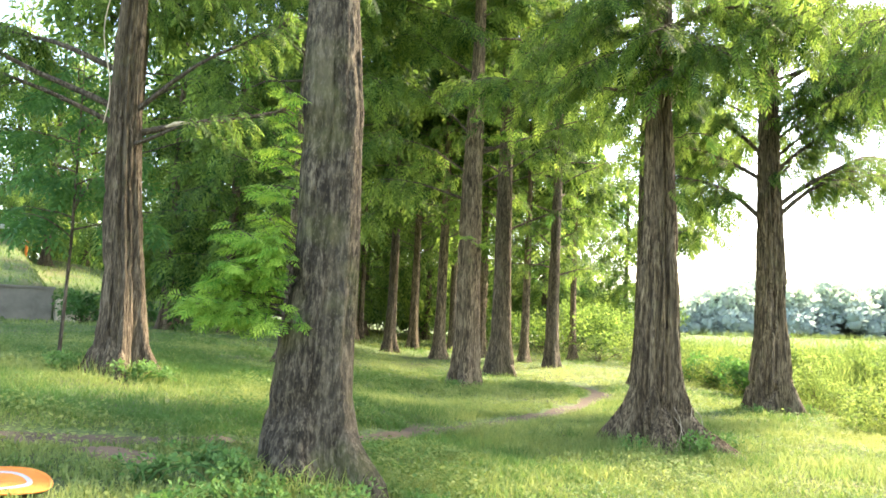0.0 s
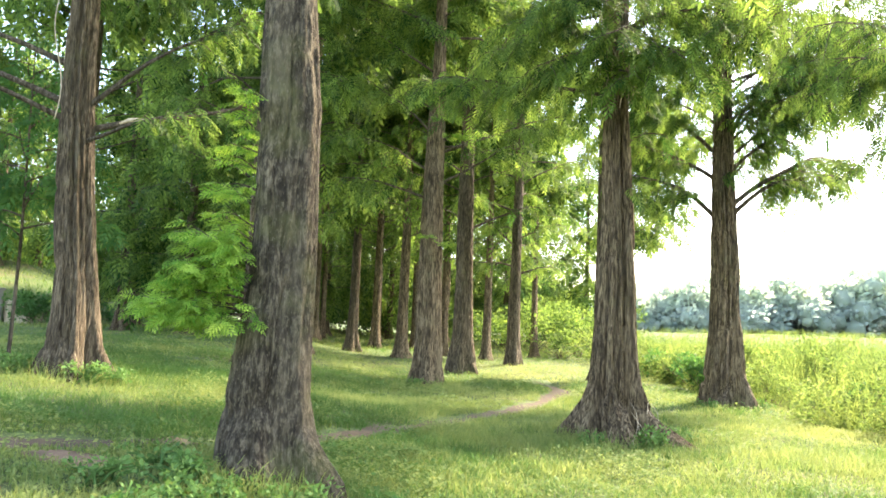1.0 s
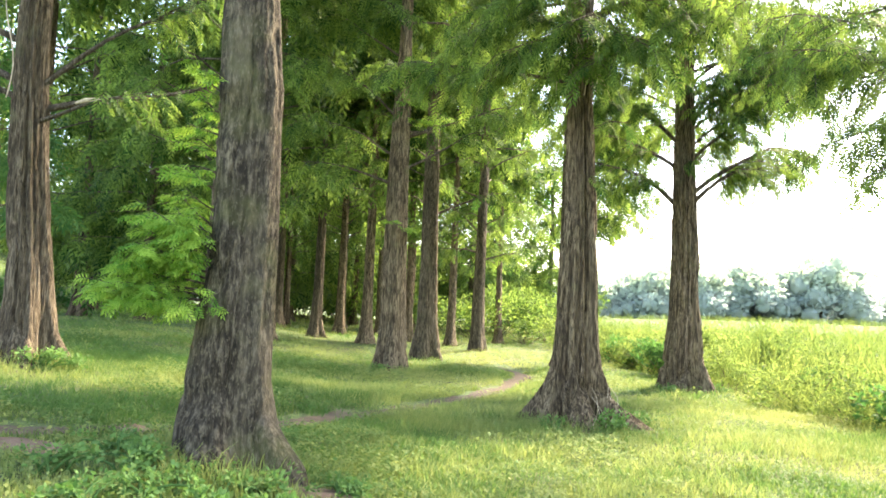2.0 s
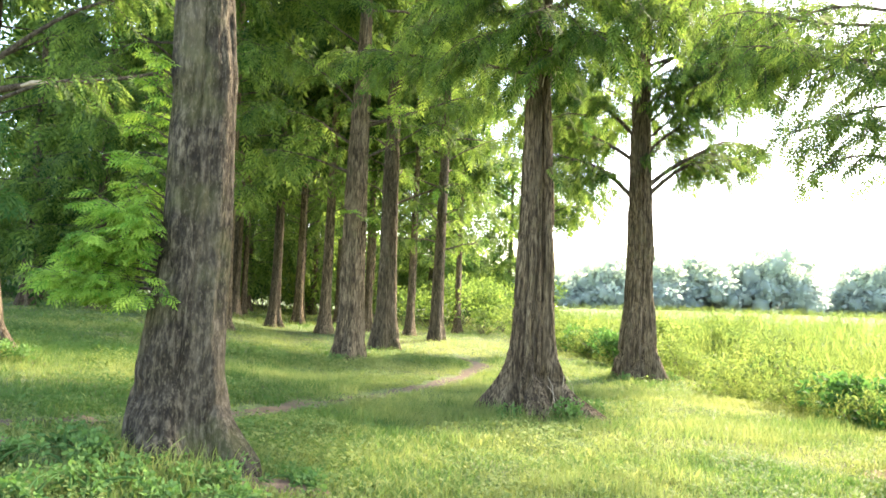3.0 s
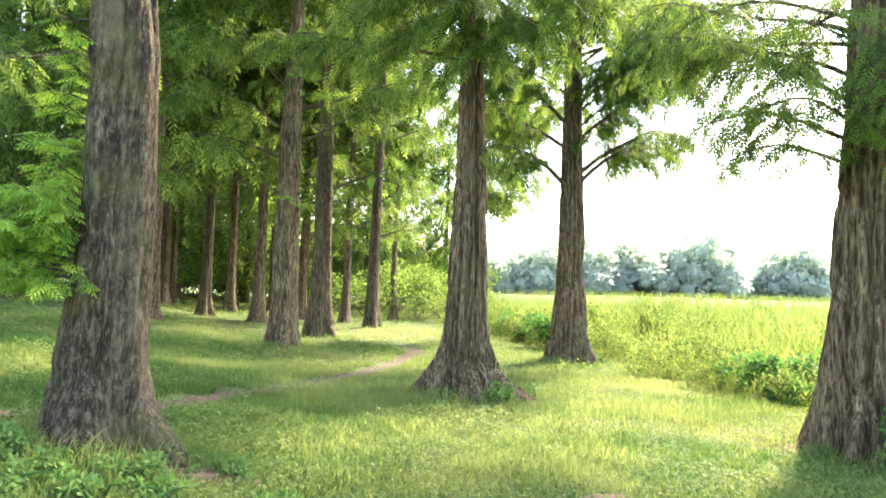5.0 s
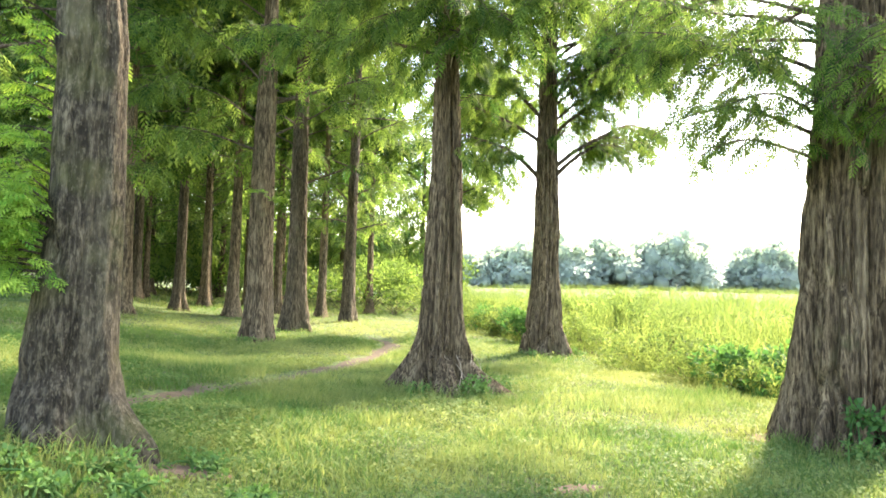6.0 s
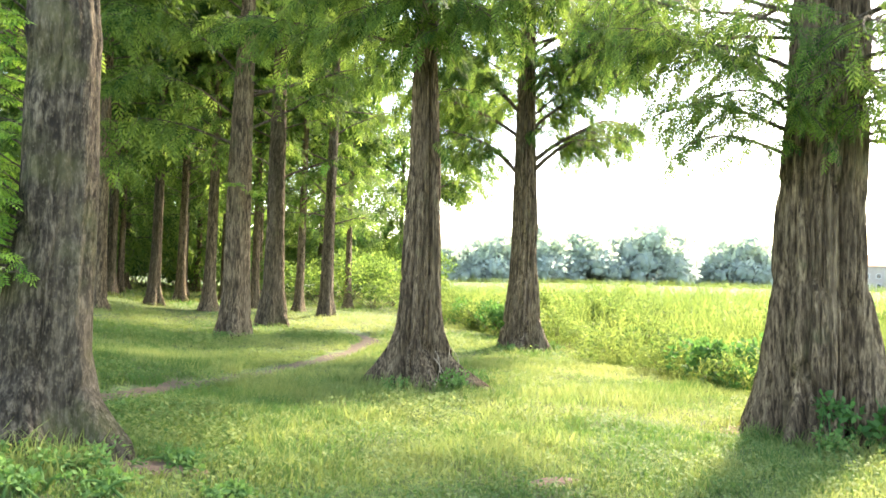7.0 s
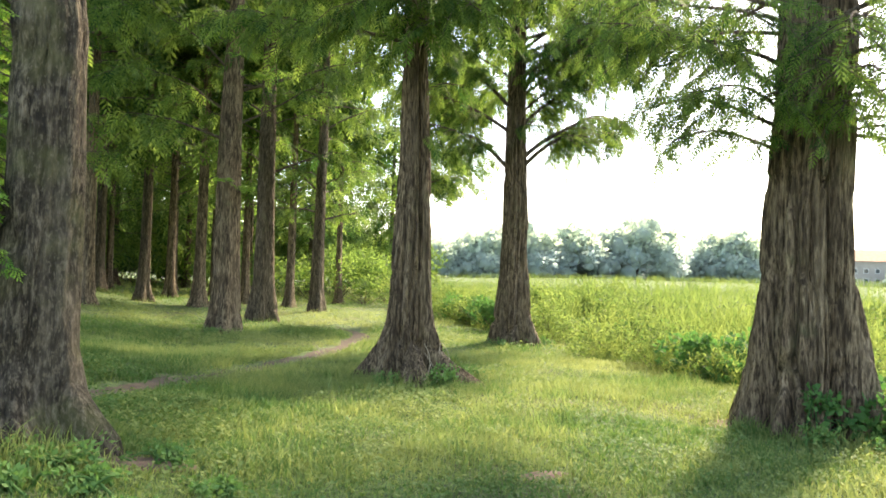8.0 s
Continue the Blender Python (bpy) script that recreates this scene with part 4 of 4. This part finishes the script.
bush_e = shrub("shrub", at(-14.0, 50.0), END_LABEL, 10, 1.9, 1.9, 1300, 0.21, LEAF, group=END_GROUP)
EDGE_SHRUBS_A = [(bush_b, 6.75, 7.3, 60, 0.95), (bush_c, 6.9, 6.5, 100, 0.7), (bush_b, 6.3, 8.75, 200, 0.55), (bush_b, 6.65, 9.9, 150, 0.5),
    (bush_b, 7.3, 11.7, 10, 0.7), (bush_c, 7.3, 12.9, 220, 0.9), (bush_c, 7.4, 14.2, 70, 0.9), (bush_b, 7.35, 15.4, 300, 1.0),
    (bush_c, 7.5, 16.7, 40, 1.0), (bush_b, 7.6, 18.2, 190, 1.1), (bush_c, 7.9, 19.6, 260, 1.1), (bush_b, 8.2, 21.4, 100, 1.2),
    (bush_c, 8.6, 23.4, 0, 1.4), (bush_d, 8.8, 27.0, 120, 0.9), (bush_d, 6.4, 29.0, 240, 1.1), (bush_d, 8.2, 31.0, 300, 1.2),
    (bush_d, 4.4, 33.0, 10, 1.1), (bush_d, 10.0, 30.0, 200, 1.1)]
bush_e.scale = (2, 2, 2)
EDGE_SHRUBS_B = [(bush_b, 7.4, 8.4, 20, 1.0), (bush_c, 7.9, 9.8, 70, 1.0), (bush_a, -11.0, 28.6, 30, 1.5), (bush_a, -9.8, 29.6, 130, 1.4),
    (bush_e, -10.0, 51.0, 50, 2.0), (bush_e, -6.0, 49.0, 100, 2.0), (bush_e, -2.5, 50.0, 150, 2.0),
    (bush_e, 1.0, 48.0, 200, 2.0), (bush_e, 4.5, 49.0, 250, 2.0), (bush_e, 8.0, 47.0, 300, 2.0), (bush_e, 11.5, 44.0, 20, 2.0),
    (bush_c, 6.95, 5.2, 10, 0.9), (bush_b, 7.3, 3.9, 80, 1.0)]
EDGE_SHRUBS_B += [(bush_e, -13.5 + 2.7 * k, 44 + 1.5 * (k % 3), 50 * k, 1.5 + 0.2 * (k % 2)) for k in range(9)]
EDGE_SHRUBS_B += [(bush_a, 6.95, 14.6, 40, 0.85), (bush_a, 7.3, 16.4, 140, 0.95), (bush_a, 8.9, 11.4, 250, 0.75), (bush_a, 9.9, 13.4, 330, 0.85), (bush_a, 8.0, 18.8, 10, 1.0), (bush_a, 11.5, 16.5, 75, 0.9)]
EDGE_SHRUBS_B += [(bush_e, -30 + 3.6 * k, 56 + 3 * (k % 2) - 0.25 * abs(k - 6), 70 * k, 2.5 + 0.3 * (k % 3)) for k in range(13)]
for src, x, y, turn, size in EDGE_SHRUBS_A + EDGE_SHRUBS_B:
    copy_thing(src, pose(*at(x, y), 0, 0, turn)).scale = (size, size, size)
for k in range(30):
    y0 = 3.0 + 27.0 * rng.random()
    x0 = float(edge_x(np.array(y0))) + 1.4 + 11.0 * rng.random() ** 1.3
    size = rng.uniform(1.0, 1.7)
    copy_thing((bush_b, bush_c)[k % 2], pose(*at(x0, y0), 0, 0, rng.uniform(0, 360))).scale = (size, size, size * rng.uniform(0.8, 1.15))
shrub("ivy_clump", at(5.12, 4.66), "dark green broad-leaved creeper at the foot of the redwood", 15, 0.42, 0.42, 900, 0.075, LEAF_COOL, "plant")
shrub("creeper", at(4.62, 4.93), "small dark green creeper climbing the bark", 16, 0.16, 0.42, 150, 0.06, LEAF_COOL, "plant")
shrub("weed_clump", at(2.98, 8.1), "small leafy weeds growing against the buttressed foot", 17, 0.2, 0.2, 240, 0.045, LEAF_WEED, "plant")
shrub("weed_clump", at(-2.75, 8.95), "leafy weeds growing between the roots", 18, 0.3, 0.22, 520, 0.042, LEAF_WEED, "plant")
shrub("weed_clump", at(-3.5, 9.1), "leafy weeds growing between the roots", 19, 0.25, 0.22, 400, 0.042, LEAF_WEED, "plant")
shrub("weed_clump", at(-0.95, 5.32), "broad-leaved weeds at the foot of the grey trunk", 20, 0.24, 0.14, 260, 0.034, LEAF_WEED, "plant")

for wx, wy, sd, tall_w in ((-0.42, 5.24, 22, 0.2), (-1.05, 5.35, 23, 0.26), (-0.78, 5.16, 24, 0.17), (-1.2, 5.6, 25, 0.24), (0.05, 5.5, 26, 0.14), (-0.95, 4.95, 61, 0.2), (-0.55, 4.9, 62, 0.16), (-1.45, 5.2, 63, 0.22), (-0.25, 4.95, 64, 0.15), (-1.2, 4.75, 65, 0.2), (0.3, 4.9, 66, 0.12), (-0.1, 4.55, 67, 0.12)):
    shrub("weed_clump", at(wx, wy), "broad-leaved green weeds at the foot of the grey trunk", sd, 0.2, tall_w * 0.7, 220, 0.034, LEAF_WEED, "plant")
for wx, wy, sd in ((2.35, 8.25, 27), (3.45, 8.5, 28), (5.55, 11.6, 29), (6.4, 11.75, 30), (4.45, 4.85, 31), (-2.55, 9.2, 32), (1.15, 14.0, 33), (5.0, 4.4, 34), (4.75, 4.55, 35)):
    shrub("weed_clump", at(wx, wy), "small leafy weeds and seedlings in the grass", sd, 0.2, 0.15, 170, 0.035, LEAF_WEED, "plant")


# ---- grass ----
EYE = np.array((-0.2, 1.2))
STEMS = ((-0.6, 5.72, 0.34), (2.79, 8.74, 0.5), (6.0, 12.1, 0.36), (4.96, 5.3, 0.5), (-3.06, 9.4, 0.36), (1.42, 14.4, 0.3), (2.6, 17.6, 0.3), (4.7, 21.0, 0.25))


def scatter(count, r0, r1, a0, a1, power=1.0):
    """Places on the turf round the clearing, denser near its middle where power is under 2."""
    r = (r0**power + (r1**power - r0**power) * rng.random(count)) ** (1 / power)
    a = np.radians(rng.uniform(a0, a1, count))
    x, y = EYE[0] + r * np.sin(a), EYE[1] + r * np.cos(a)
    keep = (x < edge_x(y) + 0.5) & (path_far(x, y) > 0.12 + 0.17 * vnoise(x * 4, y * 4, 21)) & (bare_far(x, y) > 0.55 + 0.5 * rng.random(count))
    keep &= np.hypot(x - pad_at[0], y - pad_at[1]) > 0.3
    for sx, sy, sr in STEMS:
        keep &= np.hypot(x - sx, y - sy) > sr
    d = (x - WALL_AT[0]) * WALL_OUT[0] + (y - WALL_AT[1]) * WALL_OUT[1]
    keep &= (np.abs(d) > 0.5)
    return x[keep], y[keep]


def turf_tint(x, y):
    return 0.26 * (smooth((x - 0.3) / 5.0) - 0.5) + np.clip(-0.02 + 0.85 * vnoise(x * 0.55, y * 0.55, 31) + 0.55 * (vnoise(x * 2.1, y * 2.1, 32) - 0.5), 0, 1)


def blades(x, y, tall, wide, bend, segments, tint=None):
    n = len(x)
    a, b = rng.uniform(0, 6.283, n), rng.uniform(0, 6.283, n)
    base = np.stack([x, y, gz(x, y) - 0.01], -1)
    s = np.stack([np.cos(a), np.sin(a), 0 * a], -1) * wide[:, None] / 2
    lean = np.stack([np.cos(b), np.sin(b), 0 * b], -1) * (tall * bend * rng.uniform(0.2, 1.0, n))[:, None]
    up = np.stack([0 * a, 0 * a, tall], -1)
    tint = np.clip(turf_tint(x, y) + rng.normal(0, 0.16, n), 0, 1) if tint is None else tint
    if segments == 1:
        v = np.stack([base - s, base + s, base + up + lean], 1)
        f = np.arange(n * 3).reshape(-1, 3)
        return v.reshape(-1, 3), f, np.repeat(tint, 3)
    m = base + up * 0.62 + lean * 0.35
    v = np.stack([base - s, base + s, m - s * 0.75, m + s * 0.75, base + up * 0.95 + lean], 1)
    i = np.arange(n)[:, None] * 5
    return v.reshape(-1, 3), np.concatenate([i + [0, 1, 3], i + [0, 3, 2], i + [2, 3, 4]]), np.repeat(tint, 5)


def front_tuft(x, y):
    return np.exp(-(((x + 0.62) / 0.75) ** 2 + ((y - 5.25) / 0.28) ** 2))


def near_stem(x, y):
    return sum(np.exp(-((np.hypot(x - sx, y - sy) - sr) / 0.22) ** 2) for sx, sy, sr in STEMS)


def lay(name, label, data, material, category="grass"):
    v, f, t = data
    return tagged(new(name, mesh_np(name, v, f, material, t)), label, category, kind="stuff")


LAWN = "short lush green grass with clover and small weeds"
for count, r0, r1, parts_n, wide_b in ((42000, 2.6, 6.5, 2, 0.008), (70000, 6.5, 10.5, 1, 0.011)):
    x, y = scatter(count, r0, r1, -36, 64, 1.7)
    tall = (0.03 + 0.09 * vnoise(x * 1.1, y * 1.1, 41) ** 2 + 0.055 * vnoise(x * 4, y * 4, 42) ** 2 + 0.08 * near_stem(x, y) + 0.045 * front_tuft(x, y)) * rng.uniform(0.6, 1.4, len(x))
    lay("grass", LAWN, blades(x, y, tall, rng.uniform(0.5, 1.2, len(x)) * wide_b, 0.75, parts_n), GRASS)


def tufts(count, r0, r1, per, wide, spread, tall):
    """Clumps of blades that share a tint and lean apart."""
    x, y = scatter(count, r0, r1, -36, 64, 1.5)
    n = len(x)
    clump = vnoise(x * 1.3, y * 1.3, 43)
    h = np.repeat((tall + 0.085 * clump**2 + 0.05 * near_stem(x, y) + 0.03 * front_tuft(x, y)) * rng.uniform(0.55, 1.5, n), per)
    tint = np.repeat(turf_tint(x, y) - 0.05 + rng.normal(0, 0.27, n), per) + rng.normal(0, 0.1, n * per)
    bx, by = np.repeat(x, per) + rng.normal(0, spread, n * per), np.repeat(y, per) + rng.normal(0, spread, n * per)
    return blades(bx, by, h * rng.uniform(0.6, 1.15, n * per), wide * rng.uniform(0.6, 1.3, n * per), 1.0, 2 if r0 < 5 else 1, np.clip(tint, 0, 1))


lay("grass_tufts", "uneven tufts of green grass and seedlings on the lawn", tufts(10000, 2.6, 6.5, 9, 0.0095, 0.04, 0.024), GRASS)
lay("grass_tufts", "uneven tufts of green grass and seedlings on the lawn", tufts(16000, 6.5, 15, 9, 0.016, 0.05, 0.035), GRASS)
x, y = scatter(90000, 10.5, 26, -40, 62, 1.2)
tall = (0.04 + 0.07 * vnoise(x * 1.1, y * 1.1, 41) ** 2) * rng.uniform(0.6, 1.4, len(x))
lay("grass", LAWN, blades(x, y, tall, rng.uniform(0.008, 0.02, len(x)), 0.8, 1), GRASS)
x, y = scatter(60000, 26, 62, -42, 40, 1.0)
lay("grass", LAWN, blades(x, y, rng.uniform(0.06, 0.2, len(x)), rng.uniform(0.03, 0.07, len(x)), 0.8, 1), GRASS)
for count, r1, a0, a1 in ((105000, 12, 64, 324), (12000, 2.65, -36, 64)):
    x, y = scatter(count, 0.05, r1, a0, a1, 1.5)
    lay("grass", LAWN, blades(x, y, rng.uniform(0.04, 0.11, len(x)), rng.uniform(0.016, 0.036, len(x)), 0.8, 1), GRASS)


def leaflets(x, y, high, size):
    """Small broad leaves held nearly level over the turf."""
    n = len(x)
    a = rng.uniform(0, 6.283, n)
    p = np.stack([x, y, gz(x, y) + high], -1)
    d = np.stack([np.cos(a), np.sin(a), rng.normal(0.1, 0.35, n)], -1) * size[:, None]
    s = np.stack([-np.sin(a), np.cos(a), rng.normal(0, 0.3, n)], -1) * size[:, None] * 0.36
    v = np.stack([p, p + d * 0.55 + s, p + d, p + d * 0.55 - s], 1)
    i = np.arange(n)[:, None] * 4
    tint = np.clip(turf_tint(x, y) + rng.normal(-0.05, 0.16, n), 0, 1)
    return v.reshape(-1, 3), np.concatenate([i + [0, 1, 2], i + [0, 2, 3]]), np.repeat(tint, 4)


x, y = scatter(100000, 2.6, 11, -36, 64, 1.4)
keep = vnoise(x * 1.7, y * 1.7, 51) > 0.36 - 0.3 * near_stem(x, y)
x, y = x[keep], y[keep]
lay("clover", "low broad-leaved clover and weeds among the grass", leaflets(x, y, rng.uniform(0.01, 0.1, len(x)) * (0.35 + 1.2 * vnoise(x * 2.6, y * 2.6, 52) ** 2), rng.uniform(0.012, 0.034, len(x))), GRASS, "weeds")
x, y = scatter(65000, 11, 28, -38, 60, 1.2)
keep = vnoise(x * 0.9, y * 0.9, 53) > 0.35
x, y = x[keep], y[keep]
lay("clover", "low broad-leaved clover and weeds among the grass", leaflets(x, y, rng.uniform(0.01, 0.11, len(x)), rng.uniform(0.02, 0.05, len(x))), GRASS, "weeds")


# creeping mounds between the trunks
x, y = scatter(130000, 4.6, 18, -36, 25, 1.4)
mound = vnoise(x * 0.75, y * 1.3, 55)
mound = 0.75 * mound + 0.25 * vnoise(x * 2.9, y * 3.4, 56)
keep = mound > 0.54
x, y, mound = x[keep], y[keep], mound[keep]
lay("creeping_weeds", "low mounds of dark green creeping weeds on the lawn", leaflets(x, y, rng.uniform(0.2, 1.0, len(x)) * 0.16 * smooth((mound - 0.53) / 0.25) + 0.02, rng.uniform(0.018, 0.04, len(x))), GRASS, "weeds")


# ---- the field of tall weeds ----
def weed_template(leaves, seed):
    g = np.random.default_rng(seed)
    vs = []
    for k in range(leaves):
        h = 0.12 + 0.85 * k / leaves
        a = k * 2.4 + g.uniform(-0.4, 0.4)
        ln, up = g.uniform(0.14, 0.27) * (1.1 - 0.5 * h), g.uniform(0.1, 1.3)
        d, s = np.array((math.cos(a), math.sin(a), up)), np.array((-math.sin(a), math.cos(a), 0)) * 0.3
        o = np.array((0, 0, h))
        p, q, r = o + ln * (0.5 * d + s * 0.5), o + ln * d - np.array((0, 0, 0.03)), o + ln * (0.5 * d - s * 0.5)
        vs += [o, p, q, o, q, r]
    for a in (0, 1.57):
        s = np.array((math.cos(a), math.sin(a), 0)) * 0.012
        vs += [-s, s, np.array((0, 0, 1.08))]
    return np.array(vs)


def weeds(x, y, tall, wide, template):
    n, k = len(x), len(template)
    a = rng.uniform(0, 6.283, n)
    c, s = np.cos(a)[:, None], np.sin(a)[:, None]
    lean = rng.normal(0, 0.12, (n, 2))
    tx_, ty_, tz_ = template[None, :, 0] * wide[:, None], template[None, :, 1] * wide[:, None], template[None, :, 2] * tall[:, None]
    v = np.stack([x[:, None] + tx_ * c - ty_ * s + lean[:, :1] * tz_, y[:, None] + tx_ * s + ty_ * c + lean[:, 1:] * tz_, gz(x, y)[:, None] + tz_ - 0.03], -1)
    tint = np.clip(0.1 + 0.9 * vnoise(x * 0.5, y * 0.5, 61) + rng.normal(0, 0.1, n), 0, 1)
    return v.reshape(-1, 3), np.arange(n * k).reshape(-1, 3), np.repeat(tint, k)


def field_places(count, d0, d1, y0, y1, power):
    dx = d0 + (d1 - d0) * rng.random(count) ** power
    y = rng.uniform(y0, y1, count)
    return edge_x(y) + dx, y


TALL = "tall yellow-green weeds and grasses of an overgrown field"
x, y = field_places(7500, 0.2, 9, 0, 26, 1.5)
tall = (0.35 + 0.5 * smooth((x - edge_x(y)) / 2.0)) * (0.3 + 1.4 * vnoise(x * 0.7, y * 0.7, 62)) * rng.uniform(0.75, 1.25, len(x))
lay("field_weeds", TALL, weeds(x, y, tall, rng.uniform(0.3, 0.55, len(x)) * (0.5 + 0.5 * tall), weed_template(12, 1)), FIELD, "weeds")
x, y = field_places(11000, 6, 40, -4, 60, 1.5)
tall = (0.45 + 1.1 * vnoise(x * 0.4, y * 0.4, 63)) * rng.uniform(0.75, 1.25, len(x))
lay("field_weeds", TALL, weeds(x, y, tall, rng.uniform(0.45, 0.9, len(x)), weed_template(6, 2)), FIELD, "weeds")
x, y = field_places(7000, 36, 190, -30, 210, 1.2)
tall = (0.9 + 0.9 * vnoise(x * 0.12, y * 0.12, 64)) * rng.uniform(0.75, 1.3, len(x))
lay("field_weeds", TALL, weeds(x, y, tall, rng.uniform(0.9, 2.0, len(x)), weed_template(6, 3)), FIELD, "weeds")


# ---- far side of the field ----
def lumps(centres, radii, g):
    """Uneven rounded lumps that close a crown from inside."""
    th, ph = np.meshgrid(np.arange(8) * np.pi / 4, np.linspace(-1.45, 1.45, 6))
    ball = np.stack([np.cos(th) * np.cos(ph), np.sin(th) * np.cos(ph), np.sin(ph)], -1).reshape(-1, 3)
    i = np.arange(48).reshape(6, 8)
    j = np.roll(i, -1, 1)
    q = np.concatenate([np.stack([i[:-1], j[:-1], j[1:]], -1).reshape(-1, 3), np.stack([i[:-1], j[1:], i[1:]], -1).reshape(-1, 3)])
    v = centres[:, None] + ball[None] * radii[:, None, None] * g.uniform(0.8, 1.1, (len(centres), 48, 1))
    return v.reshape(-1, 3), (q[None] + 48 * np.arange(len(centres))[:, None, None]).reshape(-1, 3)


def far_tree(place, label, seed, wide, tall):
    g = np.random.default_rng(seed)
    ob = thing("broadleaf_tree", place, label, "tree", "distant trees across the field")
    n = 90
    d = unit(g.normal(size=(n, 3)))
    d[:, 2] = np.abs(d[:, 2]) * 1.6 - 0.8
    c = np.stack([d[:, 0] * wide * 0.42, d[:, 1] * wide * 0.36, tall * (0.5 + 0.44 * d[:, 2])], -1) * g.uniform(0.72, 1.02, (n, 1))
    r = g.uniform(0.09, 0.15, n) * wide
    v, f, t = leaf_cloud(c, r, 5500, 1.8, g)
    cv, cf = lumps(c, r * 0.55, g)
    v, f, t = np.concatenate([v, cv]), np.concatenate([f, cf + len(v)]), np.concatenate([t, np.full(len(cv), 0.3)])
    part("crown", mesh_np("crown", v, f, LEAF_FAR_HAZE, t), LEAF_FAR_HAZE, ob)
    v, f = tube(np.array(((0, 0, -0.5), (0.1, 0, tall * 0.25), (0, 0.1, tall * 0.6))), (0.5, 0.4, 0.2), 10)
    part("trunk", mesh_np("trunk", v, f, LIMB, shade_smooth=True), LIMB, ob)
    return ob


FAR_LABEL = "broadleaf tree beyond the field, haze put into its blue-green leaf colour"
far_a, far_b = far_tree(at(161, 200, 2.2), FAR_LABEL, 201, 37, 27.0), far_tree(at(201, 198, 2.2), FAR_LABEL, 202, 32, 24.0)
FAR_ROWS = [(far_b, 136, 204, 100, 0.95), (far_a, 116, 202, 170, 0.84), (far_b, 100, 199, 20, 0.78), (far_a, 84, 202, 130, 0.62),
    (far_b, 70, 206, 10, 0.58), (far_a, 56, 208, 200, 0.46), (far_b, 40, 210, 300, 0.5), (far_a, 228, 205, 80, 0.66), (far_b, 254, 192, 30, 0.6),
    (far_a, 280, 175, 200, 0.55), (far_b, 244, 150, 120, 0.42), (far_a, 262, 158, 160, 0.5), (far_b, 146, 222, 20, 0.9), (far_a, 124, 219, 110, 0.7),
    (far_b, 182, 207, 250, 0.6), (far_a, 196, 131, 40, 0.26), (far_b, 210, 126, 140, 0.26)]
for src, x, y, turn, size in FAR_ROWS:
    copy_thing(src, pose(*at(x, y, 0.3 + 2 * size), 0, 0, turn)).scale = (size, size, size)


def house(place, turn, label, w, d, h, roof_h, roof_material):
    ob = thing("house", place, label, "house", "distant houses")
    ob.rotation_euler.z = radians(turn)
    part("wall", box(bmesh.new(), -w / 2, -d / 2, -1, w / 2, d / 2, h, 0.03), RENDER_WALL, ob)
    bm = bmesh.new()
    pts = [bm.verts.new(p) for p in ((-w / 2 - 0.6, -d / 2 - 0.6, h + 0.02), (w / 2 + 0.6, -d / 2 - 0.6, h + 0.02), (w / 2 + 0.6, d / 2 + 0.6, h + 0.02), (-w / 2 - 0.6, d / 2 + 0.6, h + 0.02), (-w / 2 + 1.5, 0, h + roof_h), (w / 2 - 1.5, 0, h + roof_h))]
    for q in ((0, 1, 5, 4), (1, 2, 5), (2, 3, 4, 5), (3, 0, 4), (3, 2, 1, 0)):
        bm.faces.new([pts[k] for k in q])
    part("roof", bm, roof_material, ob, "brownish red tiled roof")
    for k in range(int(w // 3)):
        x0 = -w / 2 + 1.2 + 3 * k
        for z0 in (1.0, 3.9):
            if z0 + 1.4 < h:
                win = part("window", box(bmesh.new(), x0, -d / 2 - 0.06, z0, x0 + 1.3, -d / 2 + 0.02, z0 + 1.4, 0.02), WHITE, ob)
                part("pane", box(bmesh.new(), x0 + 0.1, -d / 2 - 0.075, z0 + 0.1, x0 + 1.2, -d / 2 - 0.05, z0 + 1.3), GLASS_DARK, win)
    return ob


house(at(203, 141, 0.0), -35, "pale house with a brownish red roof across the field", 22, 10, 7.4, 3.4, TILE)
house(at(181.5, 214, 0.0), -30, "pale plastered house half hidden between distant trees", 9, 8, 10.5, 3.0, TILE)
pole = thing("utility_pole", at(194.5, 196), "thin white utility pole beyond the field", "pole")
v, f = tube(np.array(((0, 0, -0.5), (0, 0, 6), (0, 0, 12.5))), (0.16, 0.14, 0.11), 10)
part("shaft", mesh_np("shaft", v, f, WHITE, shade_smooth=True), WHITE, pole)

# low wooded ridge closing the view
hx = np.linspace(-900, 1500, 220)
hv = []
for k, (out, lift) in enumerate(((0, -2), (40, 0.55), (110, 0.9), (200, 1.0), (420, 0.7))):
    hv.append(np.stack([hx, 560 - 0.22 * np.abs(hx - 300) + out + 0 * hx, np.where(k == 0, -3.0, lift * (22 + 30 * vnoise(hx * 0.006, 0 * hx, 71) + 7 * vnoise(hx * 0.04, 0 * hx + k, 72)))], -1))
hv = np.stack(hv, 0).reshape(-1, 3)
hi = np.arange(5 * 220).reshape(5, 220)
hf = np.stack([hi[:-1, :-1], hi[:-1, 1:], hi[1:, 1:], hi[1:, :-1]], -1).reshape(-1, 4)
# the ridge's haze is mixed into its bluish base colour
RIDGE = plain_material("wooded_ridge_hazed", (0.12, 0.17, 0.15), (0.2, 0.25, 0.2), 0.06, 0.95, 2.0)
tagged(new("hill", mesh_np("hill", hv, hf, RIDGE, shade_smooth=True)), "low wooded ridge on the horizon, hazed in its colour", "hill", kind="structure")
